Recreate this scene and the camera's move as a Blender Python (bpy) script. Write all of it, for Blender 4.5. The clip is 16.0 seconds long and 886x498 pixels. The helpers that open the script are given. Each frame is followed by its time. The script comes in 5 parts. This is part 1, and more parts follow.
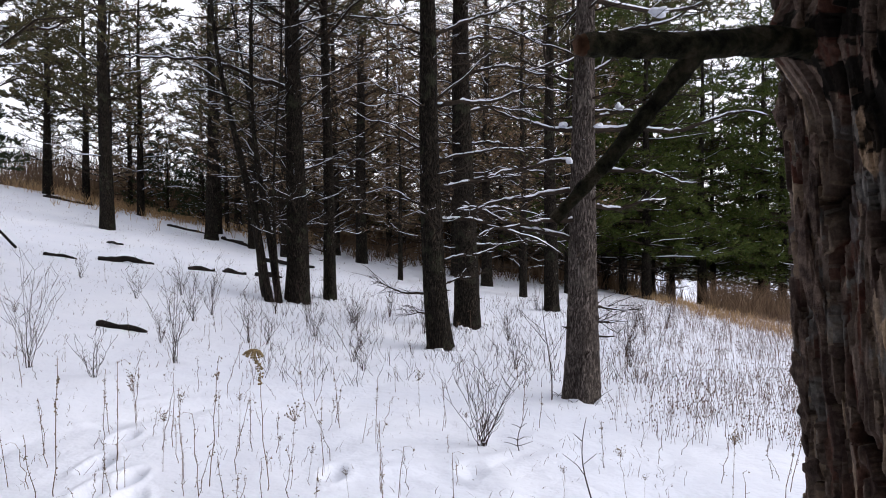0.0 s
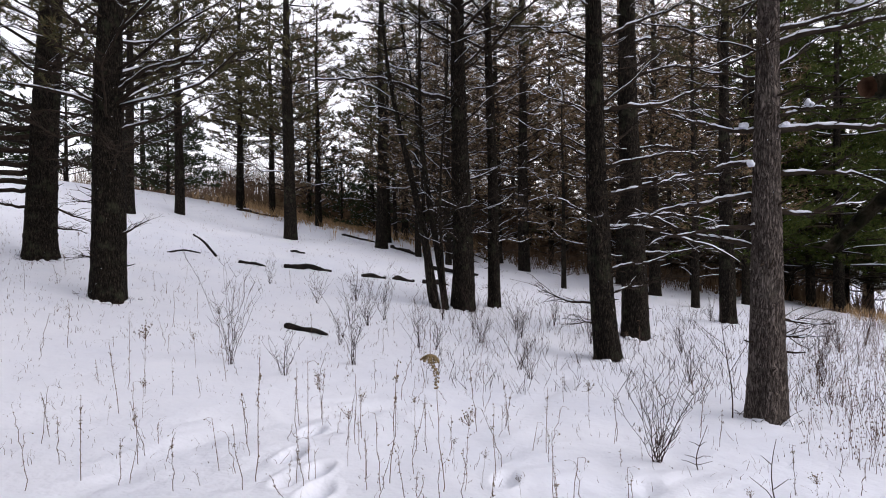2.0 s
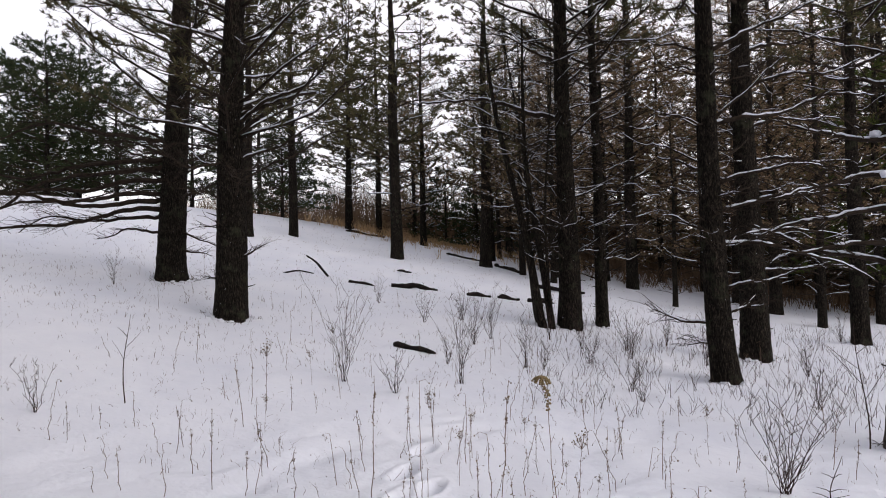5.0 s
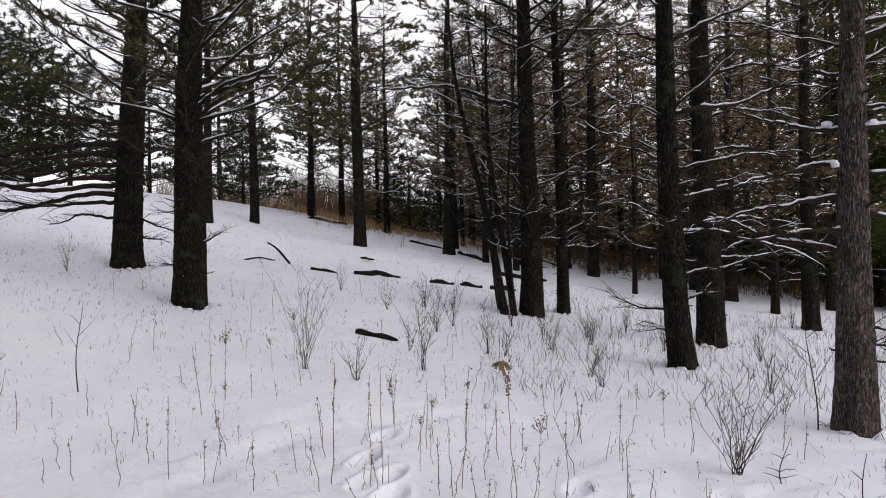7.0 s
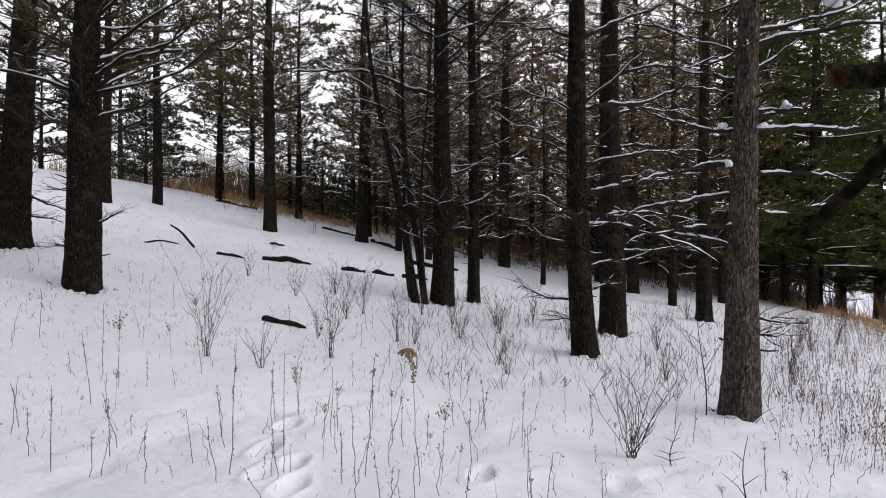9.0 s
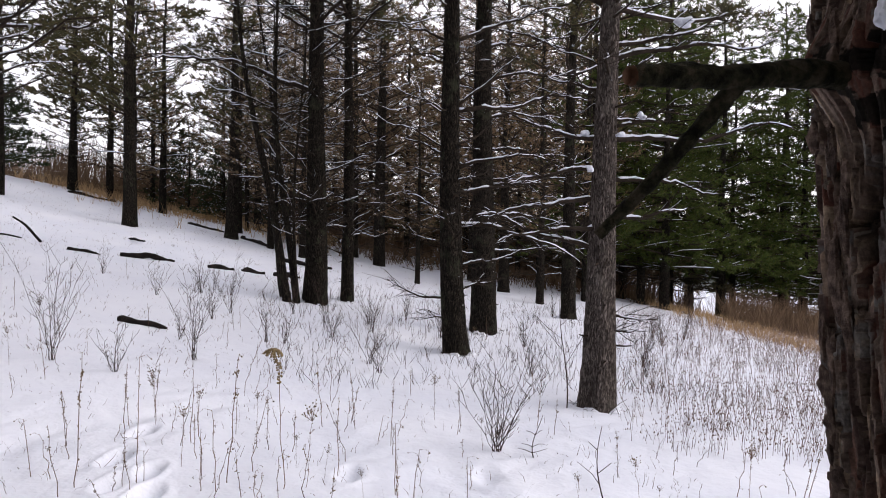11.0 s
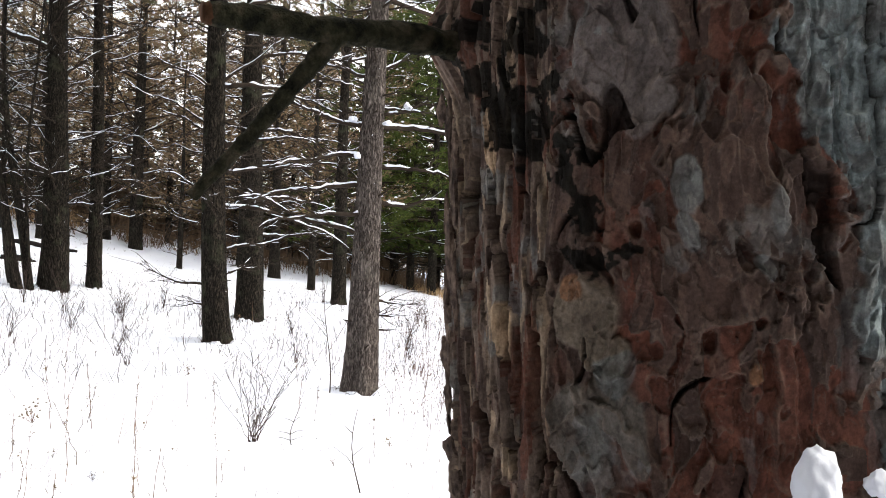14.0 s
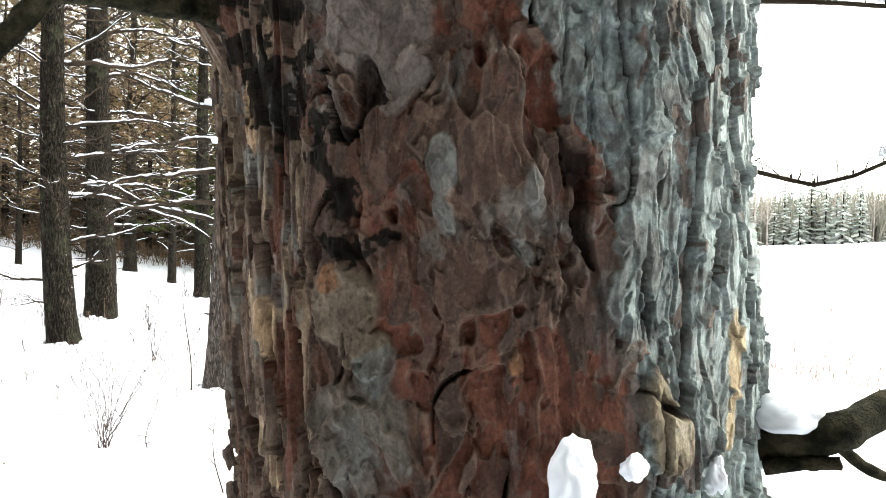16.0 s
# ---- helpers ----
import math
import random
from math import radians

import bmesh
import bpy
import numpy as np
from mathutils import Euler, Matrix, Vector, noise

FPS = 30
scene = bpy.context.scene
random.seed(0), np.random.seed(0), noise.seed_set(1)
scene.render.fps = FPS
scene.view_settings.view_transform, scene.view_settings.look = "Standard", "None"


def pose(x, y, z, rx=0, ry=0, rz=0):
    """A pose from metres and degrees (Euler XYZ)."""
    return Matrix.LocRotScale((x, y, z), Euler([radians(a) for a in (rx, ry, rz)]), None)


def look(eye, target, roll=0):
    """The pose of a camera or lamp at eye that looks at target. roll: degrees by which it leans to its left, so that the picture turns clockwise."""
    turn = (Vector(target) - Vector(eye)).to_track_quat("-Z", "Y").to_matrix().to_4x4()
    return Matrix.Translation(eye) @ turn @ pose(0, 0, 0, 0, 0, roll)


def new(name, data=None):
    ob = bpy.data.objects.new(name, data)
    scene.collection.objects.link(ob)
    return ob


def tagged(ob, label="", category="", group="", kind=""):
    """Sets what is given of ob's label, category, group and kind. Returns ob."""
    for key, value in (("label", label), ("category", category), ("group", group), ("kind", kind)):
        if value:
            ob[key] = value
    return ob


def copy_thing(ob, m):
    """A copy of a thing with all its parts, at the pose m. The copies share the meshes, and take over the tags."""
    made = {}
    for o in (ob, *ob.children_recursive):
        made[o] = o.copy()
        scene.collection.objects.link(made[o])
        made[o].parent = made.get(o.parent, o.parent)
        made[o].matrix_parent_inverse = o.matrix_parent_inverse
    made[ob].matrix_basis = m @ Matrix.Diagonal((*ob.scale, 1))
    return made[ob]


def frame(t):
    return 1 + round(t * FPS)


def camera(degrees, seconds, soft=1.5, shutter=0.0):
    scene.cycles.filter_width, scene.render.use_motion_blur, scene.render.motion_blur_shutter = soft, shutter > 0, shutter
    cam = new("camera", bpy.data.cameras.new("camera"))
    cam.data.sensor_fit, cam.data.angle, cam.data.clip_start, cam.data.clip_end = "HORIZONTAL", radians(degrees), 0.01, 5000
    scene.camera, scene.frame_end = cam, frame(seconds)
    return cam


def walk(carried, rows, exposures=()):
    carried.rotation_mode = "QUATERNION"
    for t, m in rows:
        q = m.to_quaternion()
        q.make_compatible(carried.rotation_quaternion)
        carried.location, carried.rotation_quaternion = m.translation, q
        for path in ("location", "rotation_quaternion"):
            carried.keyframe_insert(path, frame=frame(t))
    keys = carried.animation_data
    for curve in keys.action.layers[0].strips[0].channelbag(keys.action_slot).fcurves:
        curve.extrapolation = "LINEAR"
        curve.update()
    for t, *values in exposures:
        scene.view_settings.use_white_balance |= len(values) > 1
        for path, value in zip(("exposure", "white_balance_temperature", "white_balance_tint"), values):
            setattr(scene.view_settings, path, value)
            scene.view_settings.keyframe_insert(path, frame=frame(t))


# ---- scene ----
cam = camera(65.9, 16.0, soft=1.0)
PATH = [
    (0, (0.016, 0.046, 1.535), (0.012, 2.046, 1.515), -0.4),
    (0.5, (0.006, 0.043, 1.537), (-0.117, 2.039, 1.525), -0.6),
    (1, (-0.014, 0.024, 1.541), (-0.252, 2.01, 1.547), -0.8),
    (1.5, (-0.038, 0.001, 1.542), (-0.378, 1.972, 1.553), -0.4),
    (2, (-0.052, -0.015, 1.55), (-0.518, 1.929, 1.556), -0.6),
    (2.5, (-0.064, -0.035, 1.555), (-0.626, 1.884, 1.569), -0.8),
    (3, (-0.067, -0.049, 1.564), (-0.711, 1.844, 1.604), -1.0),
    (3.5, (-0.073, -0.07, 1.567), (-0.773, 1.802, 1.639), -1.1),
    (4, (-0.089, -0.071, 1.573), (-0.843, 1.779, 1.655), -1.0),
    (6.5, (-0.061, -0.069, 1.568), (-0.763, 1.803, 1.593), -1.2),
    (7, (-0.067, -0.051, 1.561), (-0.72, 1.839, 1.586), -1.0),
    (7.5, (-0.06, -0.048, 1.557), (-0.683, 1.852, 1.566), -0.8),
    (8, (-0.057, -0.024, 1.552), (-0.62, 1.895, 1.55), -0.4),
    (8.5, (-0.051, -0.01, 1.549), (-0.543, 1.928, 1.543), 0.1),
    (9, (-0.044, -0.004, 1.545), (-0.455, 1.953, 1.536), 0.3),
    (11.5, (0.012, 0.021, 1.539), (0.053, 2.02, 1.53), 0.9),
    (12, (0.034, 0.028, 1.539), (0.173, 2.023, 1.522), 0.7),
    (12.5, (0.054, 0.033, 1.536), (0.304, 2.017, 1.52), 1.1),
    (13, (0.069, 0.035, 1.534), (0.436, 2.001, 1.515), 1.4),
    (13.5, (0.089, 0.036, 1.532), (0.577, 1.976, 1.502), 1.5),
    (14, (0.105, 0.04, 1.529), (0.693, 1.951, 1.501), 2.3),
    (14.5, (0.118, 0.037, 1.529), (0.802, 1.916, 1.504), 2.5),
    (15, (0.134, 0.04, 1.529), (0.914, 1.881, 1.487), 2.1),
    (15.5, (0.152, 0.044, 1.531), (1.005, 1.853, 1.484), 1.7),
    (16, (0.171, 0.048, 1.531), (1.101, 1.818, 1.475), 1.3),
]
EXPOSURES = [(0.0, 0.16, 6000, 12), (1.0, 0.09, 6000, 12), (2.0, 0.03, 6150, 14), (3.5, -0.10, 6300, 15), (4.5, -0.17, 6300, 14), (7.0, -0.18, 6350, 13), (9.0, -0.08, 6300, 12),
             (11.5, 0.20, 6250, 15), (12.5, 0.40, 6250, 15), (13.5, 0.84, 6450, 11), (14.0, 1.30, 6470, 6), (14.5, 1.62, 6500, 1), (16.0, 2.15, 6550, -2)]
walk(cam, [(t, look(eye, target, roll)) for t, eye, target, roll in PATH], EXPOSURES)

# ---- sky and light: bright overcast, the sun soft behind cloud over the open field ----
SUN_EL, SUN_AZ = radians(28), radians(100)
world = bpy.data.worlds.new("overcast_sky")
scene.world = world
world.use_nodes = True
wt = world.node_tree
wt.nodes.clear()
sky = wt.nodes.new("ShaderNodeTexSky")
sky.sky_type, sky.sun_disc = "NISHITA", False
sky.sun_elevation, sky.sun_rotation = SUN_EL, SUN_AZ
sky_bg = wt.nodes.new("ShaderNodeBackground")
sky.dust_density = 3.0
sky_bg.inputs["Strength"].default_value = 0.15
wt.links.new(sky.outputs[0], sky_bg.inputs["Color"])
cloud_bg = wt.nodes.new("ShaderNodeBackground")
cloud_bg.inputs["Color"].default_value = (1.0, 0.95, 0.925, 1)
cloud_bg.inputs["Strength"].default_value = 1.85
cover = wt.nodes.new("ShaderNodeMixShader")
cover.inputs[0].default_value = 0.66
wt.links.new(sky_bg.outputs[0], cover.inputs[1])
wt.links.new(cloud_bg.outputs[0], cover.inputs[2])
wout = wt.nodes.new("ShaderNodeOutputWorld")
wt.links.new(cover.outputs[0], wout.inputs["Surface"])
sun = new("sun", bpy.data.lights.new("sun", "SUN"))
sun.data.energy, sun.data.angle, sun.data.color = 1.1, radians(40), (1.0, 0.95, 0.88)
sun.matrix_world = look((40 * math.sin(SUN_AZ), 40 * math.cos(SUN_AZ), 40 * math.tan(SUN_EL)), (0, 0, 0))


# ---- materials ----
def material(name, rough=0.8, metal=0.0):
    m = bpy.data.materials.new(name)
    m.use_nodes = True
    b = m.node_tree.nodes["Principled BSDF"]
    b.inputs["Roughness"].default_value, b.inputs["Metallic"].default_value = rough, metal
    b.inputs["Specular IOR Level"].default_value = 0.06
    return m, m.node_tree, b


def coords(nt, scale=(1, 1, 1), kind="Object"):
    tc, mp = nt.nodes.new("ShaderNodeTexCoord"), nt.nodes.new("ShaderNodeMapping")
    mp.inputs["Scale"].default_value = scale
    nt.links.new(tc.outputs[kind], mp.inputs["Vector"])
    return mp.outputs[0]


def noise_tex(nt, vec, scale, detail=4, rough=0.6):
    n = nt.nodes.new("ShaderNodeTexNoise")
    n.inputs["Scale"].default_value, n.inputs["Detail"].default_value, n.inputs["Roughness"].default_value = scale, detail, rough
    nt.links.new(vec, n.inputs["Vector"])
    return n.outputs["Fac"]


def ramp(nt, fac, stops):
    r = nt.nodes.new("ShaderNodeValToRGB")
    while len(r.color_ramp.elements) < len(stops):
        r.color_ramp.elements.new(0.5)
    for e, (p, c) in zip(r.color_ramp.elements, stops):
        e.position, e.color = p, (*c, 1)
    nt.links.new(fac, r.inputs[0])
    return r.outputs[0]


def mix(nt, fac, a, b, kind="MIX"):
    m = nt.nodes.new("ShaderNodeMix")
    m.data_type, m.blend_type = "RGBA", kind
    for value, slot in ((fac, 0), (a, 6), (b, 7)):
        if hasattr(value, "links"):
            nt.links.new(value, m.inputs[slot])
        else:
            m.inputs[slot].default_value = value if slot == 0 else (*value, 1)
    return m.outputs[2]


def bump(nt, bsdf, height, strength, distance, base=None):
    b = nt.nodes.new("ShaderNodeBump")
    b.inputs["Strength"].default_value, b.inputs["Distance"].default_value = strength, distance
    nt.links.new(height, b.inputs["Height"])
    if base is not None:
        nt.links.new(base, b.inputs["Normal"])
    nt.links.new(b.outputs[0], bsdf.inputs["Normal"])
    return b.outputs[0]


def math_node(nt, op, a, b=0.0):
    m = nt.nodes.new("ShaderNodeMath")
    m.operation = op
    for value, slot in ((a, 0), (b, 1)):
        if hasattr(value, "links"):
            nt.links.new(value, m.inputs[slot])
        else:
            m.inputs[slot].default_value = value
    return m.outputs[0]


def make_snow(name, relief):
    m, nt, b = material(name, 0.55)
    v = coords(nt)
    tint = ramp(nt, noise_tex(nt, v, 0.6), [(0.3, (0.625, 0.65, 0.73)), (0.7, (0.70, 0.718, 0.78))])
    nt.links.new(tint, b.inputs["Base Color"])
    n1 = bump(nt, b, noise_tex(nt, v, 2.5, 4), 0.9, 0.14 * relief)
    n2 = bump(nt, b, noise_tex(nt, v, 14, 4, 0.55), 0.6, 0.03 * relief, n1)
    bump(nt, b, noise_tex(nt, v, 160, 3), 0.15, 0.002, n2)
    return m


def make_bark(name, dark, mid, pale, lichen=(0.2, 0.22, 0.16)):
    m, nt, b = material(name, 0.9)
    v = coords(nt, (1, 1, 0.17))
    vor = nt.nodes.new("ShaderNodeTexVoronoi")
    vor.feature = "DISTANCE_TO_EDGE"
    vor.inputs["Scale"].default_value = 34
    warp = nt.nodes.new("ShaderNodeVectorMath")
    warp.operation = "ADD"
    wn = nt.nodes.new("ShaderNodeTexNoise")
    wn.inputs["Scale"].default_value = 14
    nt.links.new(v, wn.inputs["Vector"])
    ws = nt.nodes.new("ShaderNodeVectorMath")
    ws.operation = "SCALE"
    ws.inputs["Scale"].default_value = 0.26
    nt.links.new(wn.outputs["Color"], ws.inputs[0])
    nt.links.new(v, warp.inputs[0])
    nt.links.new(ws.outputs[0], warp.inputs[1])
    nt.links.new(warp.outputs[0], vor.inputs["Vector"])
    plates = ramp(nt, vor.outputs["Distance"], [(0.0, (0, 0, 0)), (0.14, (0.75, 0.75, 0.75)), (0.5, (1, 1, 1))])
    grain = noise_tex(nt, coords(nt, (1, 1, 0.3)), 45, 6, 0.7)
    blotch = noise_tex(nt, coords(nt), 4, 4)
    c1 = ramp(nt, grain, [(0.36, dark), (0.5, mid), (0.66, pale)])
    c2 = mix(nt, plates, dark, c1)
    spots = ramp(nt, blotch, [(0.55, (0, 0, 0)), (0.7, (0.6, 0.6, 0.6))])
    nt.links.new(mix(nt, spots, c2, lichen), b.inputs["Base Color"])
    n1 = bump(nt, b, plates, 1.0, 0.018)
    bump(nt, b, grain, 0.5, 0.006, n1)
    return m


def make_plain(name, stops, scale=8, rough=0.85, per_object=0.0, rel=(0.3, 0.004)):
    m, nt, b = material(name, rough)
    n = noise_tex(nt, coords(nt), scale, 5)
    c = ramp(nt, n, stops)
    if per_object:
        info = nt.nodes.new("ShaderNodeObjectInfo")
        f = math_node(nt, "MULTIPLY_ADD", info.outputs["Random"], per_object)
        nt.nodes[-1].inputs[2].default_value = 1 - per_object / 2
        vm = nt.nodes.new("ShaderNodeVectorMath")
        vm.operation = "SCALE"
        nt.links.new(c, vm.inputs[0])
        nt.links.new(f, vm.inputs["Scale"])
        c = vm.outputs[0]
    nt.links.new(c, b.inputs["Base Color"])
    bump(nt, b, noise_tex(nt, coords(nt), scale * 6, 4), rel[0], rel[1])
    return m


def make_needles(name, stops):
    m, nt, b = material(name, 0.6)
    geo = nt.nodes.new("ShaderNodeNewGeometry")
    isle = ramp(nt, geo.outputs["Random Per Island"], stops)
    big = noise_tex(nt, coords(nt), 0.9, 3)
    tone = ramp(nt, big, [(0.3, (0.65, 0.65, 0.65)), (0.7, (1.2, 1.2, 1.2))])
    nt.links.new(mix(nt, 1.0, isle, tone, "MULTIPLY"), b.inputs["Base Color"])
    tr = nt.nodes.new("ShaderNodeBsdfTranslucent")
    nt.links.new(isle, tr.inputs["Color"])
    ms = nt.nodes.new("ShaderNodeMixShader")
    ms.inputs[0].default_value = 0.25
    out = nt.nodes["Material Output"]
    nt.links.new(b.outputs[0], ms.inputs[1])
    nt.links.new(tr.outputs[0], ms.inputs[2])
    nt.links.new(ms.outputs[0], out.inputs["Surface"])
    return m


def make_hero_bark():
    """Plated red-pine bark: the sheets carry their colour, with shade in the splits and light on one flank painted in;
    grain, specks and fine relief lie over it.
    """
    m, nt, b = material("plated_pine_bark", 0.82)
    b.inputs["Specular IOR Level"].default_value = 0.08
    tone = nt.nodes.new("ShaderNodeAttribute")
    tone.attribute_name = "tone"
    v = coords(nt)
    grain = noise_tex(nt, coords(nt, (1, 1, 0.5)), 130, 6, 0.7)
    fine = noise_tex(nt, v, 420, 4, 0.7)
    blot = noise_tex(nt, v, 55, 5, 0.65)
    streak = ramp(nt, grain, [(0.34, (0.66, 0.64, 0.63)), (0.5, (1, 1, 1)), (0.68, (1.36, 1.34, 1.3))])
    cloud = ramp(nt, blot, [(0.34, (0.74, 0.71, 0.71)), (0.5, (1, 1, 1)), (0.68, (1.26, 1.27, 1.26))])
    speck = ramp(nt, fine, [(0.34, (0.78, 0.78, 0.78)), (0.5, (1, 1, 1)), (0.66, (1.22, 1.22, 1.22))])
    face = mix(nt, 1.0, mix(nt, 1.0, mix(nt, 1.0, tone.outputs["Color"], streak, "MULTIPLY"), cloud, "MULTIPLY"), speck, "MULTIPLY")
    nt.links.new(face, b.inputs["Base Color"])
    n1 = bump(nt, b, blot, 0.5, 0.0018)
    n2 = bump(nt, b, grain, 0.6, 0.0014, n1)
    bump(nt, b, fine, 0.6, 0.0009, n2)
    return m


SNOW = make_snow("lying_snow", 0.06)
FIELD_SNOW = make_snow("wind_drifted_snow", 0.4)
BARK_GREY = make_bark("grey_pine_bark", (0.03, 0.024, 0.021), (0.12, 0.10, 0.09), (0.22, 0.19, 0.17), (0.17, 0.15, 0.13))
BARK_DARK = make_bark("dark_pine_bark", (0.004, 0.0035, 0.003), (0.023, 0.019, 0.015), (0.076, 0.061, 0.047), (0.05, 0.055, 0.034))
TWIG = make_plain("dead_twig_bark", [(0.3, (0.012, 0.009, 0.007)), (0.7, (0.044, 0.033, 0.025))], 12)
MOSSY = make_plain("mossy_branch_bark", [(0.36, (0.006, 0.006, 0.004)), (0.5, (0.022, 0.021, 0.012)), (0.66, (0.055, 0.046, 0.03))], 90, 0.9, rel=(0.8, 0.006))
WOOD = make_plain("broken_wood", [(0.3, (0.03, 0.015, 0.008)), (0.7, (0.10, 0.05, 0.026))], 60)
LOGBARK = make_plain("wet_log_bark", [(0.3, (0.006, 0.006, 0.006)), (0.7, (0.022, 0.018, 0.016))], 9, rel=(0.8, 0.02))
NEEDLE_DARK = make_needles("snowed_pine_needles", [(0.0, (0.045, 0.05, 0.024)), (0.5, (0.08, 0.075, 0.036)), (1.0, (0.13, 0.10, 0.05))])
NEEDLE_GREEN = make_needles("green_pine_needles", [(0.0, (0.03, 0.052, 0.012)), (0.5, (0.062, 0.085, 0.02)), (1.0, (0.115, 0.12, 0.036))])
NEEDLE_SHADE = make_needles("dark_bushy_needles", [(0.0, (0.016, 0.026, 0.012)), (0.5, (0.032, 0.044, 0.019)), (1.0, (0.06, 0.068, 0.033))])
NEEDLE_BROWN = make_needles("dry_brown_needles", [(0.0, (0.14, 0.09, 0.053)), (0.5, (0.24, 0.155, 0.093)), (1.0, (0.19, 0.17, 0.092))])
STALK = make_plain("dry_stalk", [(0.3, (0.065, 0.040, 0.028)), (0.7, (0.165, 0.105, 0.072))], 20, per_object=0.8)
MEADOW = make_plain("meadow_stalk", [(0.3, (0.065, 0.043, 0.037)), (0.7, (0.17, 0.115, 0.092))], 6)
SEED = make_plain("dry_seed_head", [(0.3, (0.075, 0.055, 0.04)), (0.7, (0.20, 0.155, 0.10))], 60, per_object=0.5)
GOLD = make_plain("goldenrod_plume", [(0.3, (0.11, 0.085, 0.045)), (0.7, (0.27, 0.20, 0.105))], 60)
SHRUB = make_plain("shrub_twig", [(0.3, (0.022, 0.016, 0.014)), (0.7, (0.065, 0.046, 0.04))], 15)
STRAW = make_plain("tan_dry_grass", [(0.3, (0.25, 0.16, 0.08)), (0.7, (0.48, 0.33, 0.18))], 3)
BRUSH = make_plain("brown_brush", [(0.3, (0.07, 0.045, 0.03)), (0.7, (0.17, 0.115, 0.07))], 3)
HERO = make_hero_bark()
FLAKE = make_plain("loose_bark_scale", [(0.36, (0.03, 0.021, 0.017)), (0.5, (0.075, 0.052, 0.042)), (0.66, (0.15, 0.11, 0.085))], 110, per_object=0.9, rel=(0.8, 0.003))
# far trees: the paleness of distant haze is painted into needles and twigs
HAZE_NEEDLE = make_needles("haze_pale_needles", [(0.0, (0.20, 0.23, 0.20)), (0.5, (0.32, 0.345, 0.31)), (1.0, (0.45, 0.46, 0.44))])
HAZE_TWIG = make_plain("haze_pale_twigs", [(0.3, (0.22, 0.19, 0.17)), (0.7, (0.38, 0.34, 0.31))], 2)


# ---- the lie of the land ----
def soft(x, w):
    return w * np.log1p(np.exp(np.clip(x / w, -40, 40)))


def land(x, y):
    """Height of the snow: a hill to the west, a low meadow to the east."""
    u = -0.8 * x + 0.3 * y
    z = 0.215 * (soft(u - 4.7, 1.5) - soft(u - 21, 1.5)) - 0.12
    z = z - 0.16 * (soft(x - 5, 1.2) - soft(x - 19, 1.2))
    z = z + 1.2 / (1 + np.exp(np.clip((x + 17) / 1.5, -40, 40)))
    z = z - 0.05 * (soft(y - 27, 2) - soft(y - 90, 2))
    z = z + 0.04 * (soft(x - 34, 5) - soft(x - 130, 5))
    return z


FOOTPRINTS = [(-2.52, 5.42, 0.07), (-2.42, 4.78, 0.09), (-2.2, 4.33, 0.09), (-2.08, 4.52, 0.08), (-1.92, 4.15, 0.08), (-0.76, 4.73, 0.05), (0.2, 4.9, 0.03)]
OLD_TRAIL = [(-3.45, 3.4), (-3.33, 4.1), (-3.3, 4.8), (-3.04, 5.41), (-2.59, 6.0), (-2.11, 6.47), (-1.78, 7.26)]


def drift(x, y):
    """The snow's own small swells, and a line of half-filled footprints."""
    near = np.exp(-(x * x + (y - 8) ** 2) / 900)
    z = near * (0.03 * np.sin(1.1 * x + 0.7 * np.sin(0.8 * y)) * np.sin(0.9 * y + 1.3) + 0.014 * np.sin(3.1 * x + 1.7 * y) * np.sin(2.3 * y - 1.1 * x) + 0.006 * np.sin(7.3 * x + 2.0 * np.sin(3.1 * y)) * np.sin(6.1 * y + 1.5 * np.sin(4.3 * x)))
    z = z + near * 0.008 * np.sin(5.1 * x - 2.7 * y + 1.5 * np.sin(2.2 * y)) * np.sin(4.4 * y + 2.9 * x)
    z = z + near * 0.010 * np.sin(9.7 * x + 2.3 * np.sin(5.3 * y + 1.0)) * np.sin(8.9 * y + 2.1 * np.sin(6.1 * x)) * (0.6 + 0.4 * np.sin(1.7 * x - 1.1 * y))
    for fx, fy, deep in FOOTPRINTS:
        d = ((x - fx) / 0.075) ** 2 + ((y - fy) / 0.16) ** 2
        z = z - deep * np.exp(-d ** 1.5) + 0.2 * deep * np.exp(-(np.sqrt(d) - 1.5) ** 2 * 6)
    for (ax, ay), (bx, by) in zip(OLD_TRAIL, OLD_TRAIL[1:]):
        # a drifted-over track
        f = np.clip(((x - ax) * (bx - ax) + (y - ay) * (by - ay)) / ((bx - ax) ** 2 + (by - ay) ** 2), 0, 1)
        d = (x - ax - f * (bx - ax)) ** 2 + (y - ay - f * (by - ay)) ** 2
        z = z - 0.014 * np.exp(-d / 0.12 ** 2)
    return z


def height(x, y):
    return float(land(np.float64(x), np.float64(y)) + drift(np.float64(x), np.float64(y)))


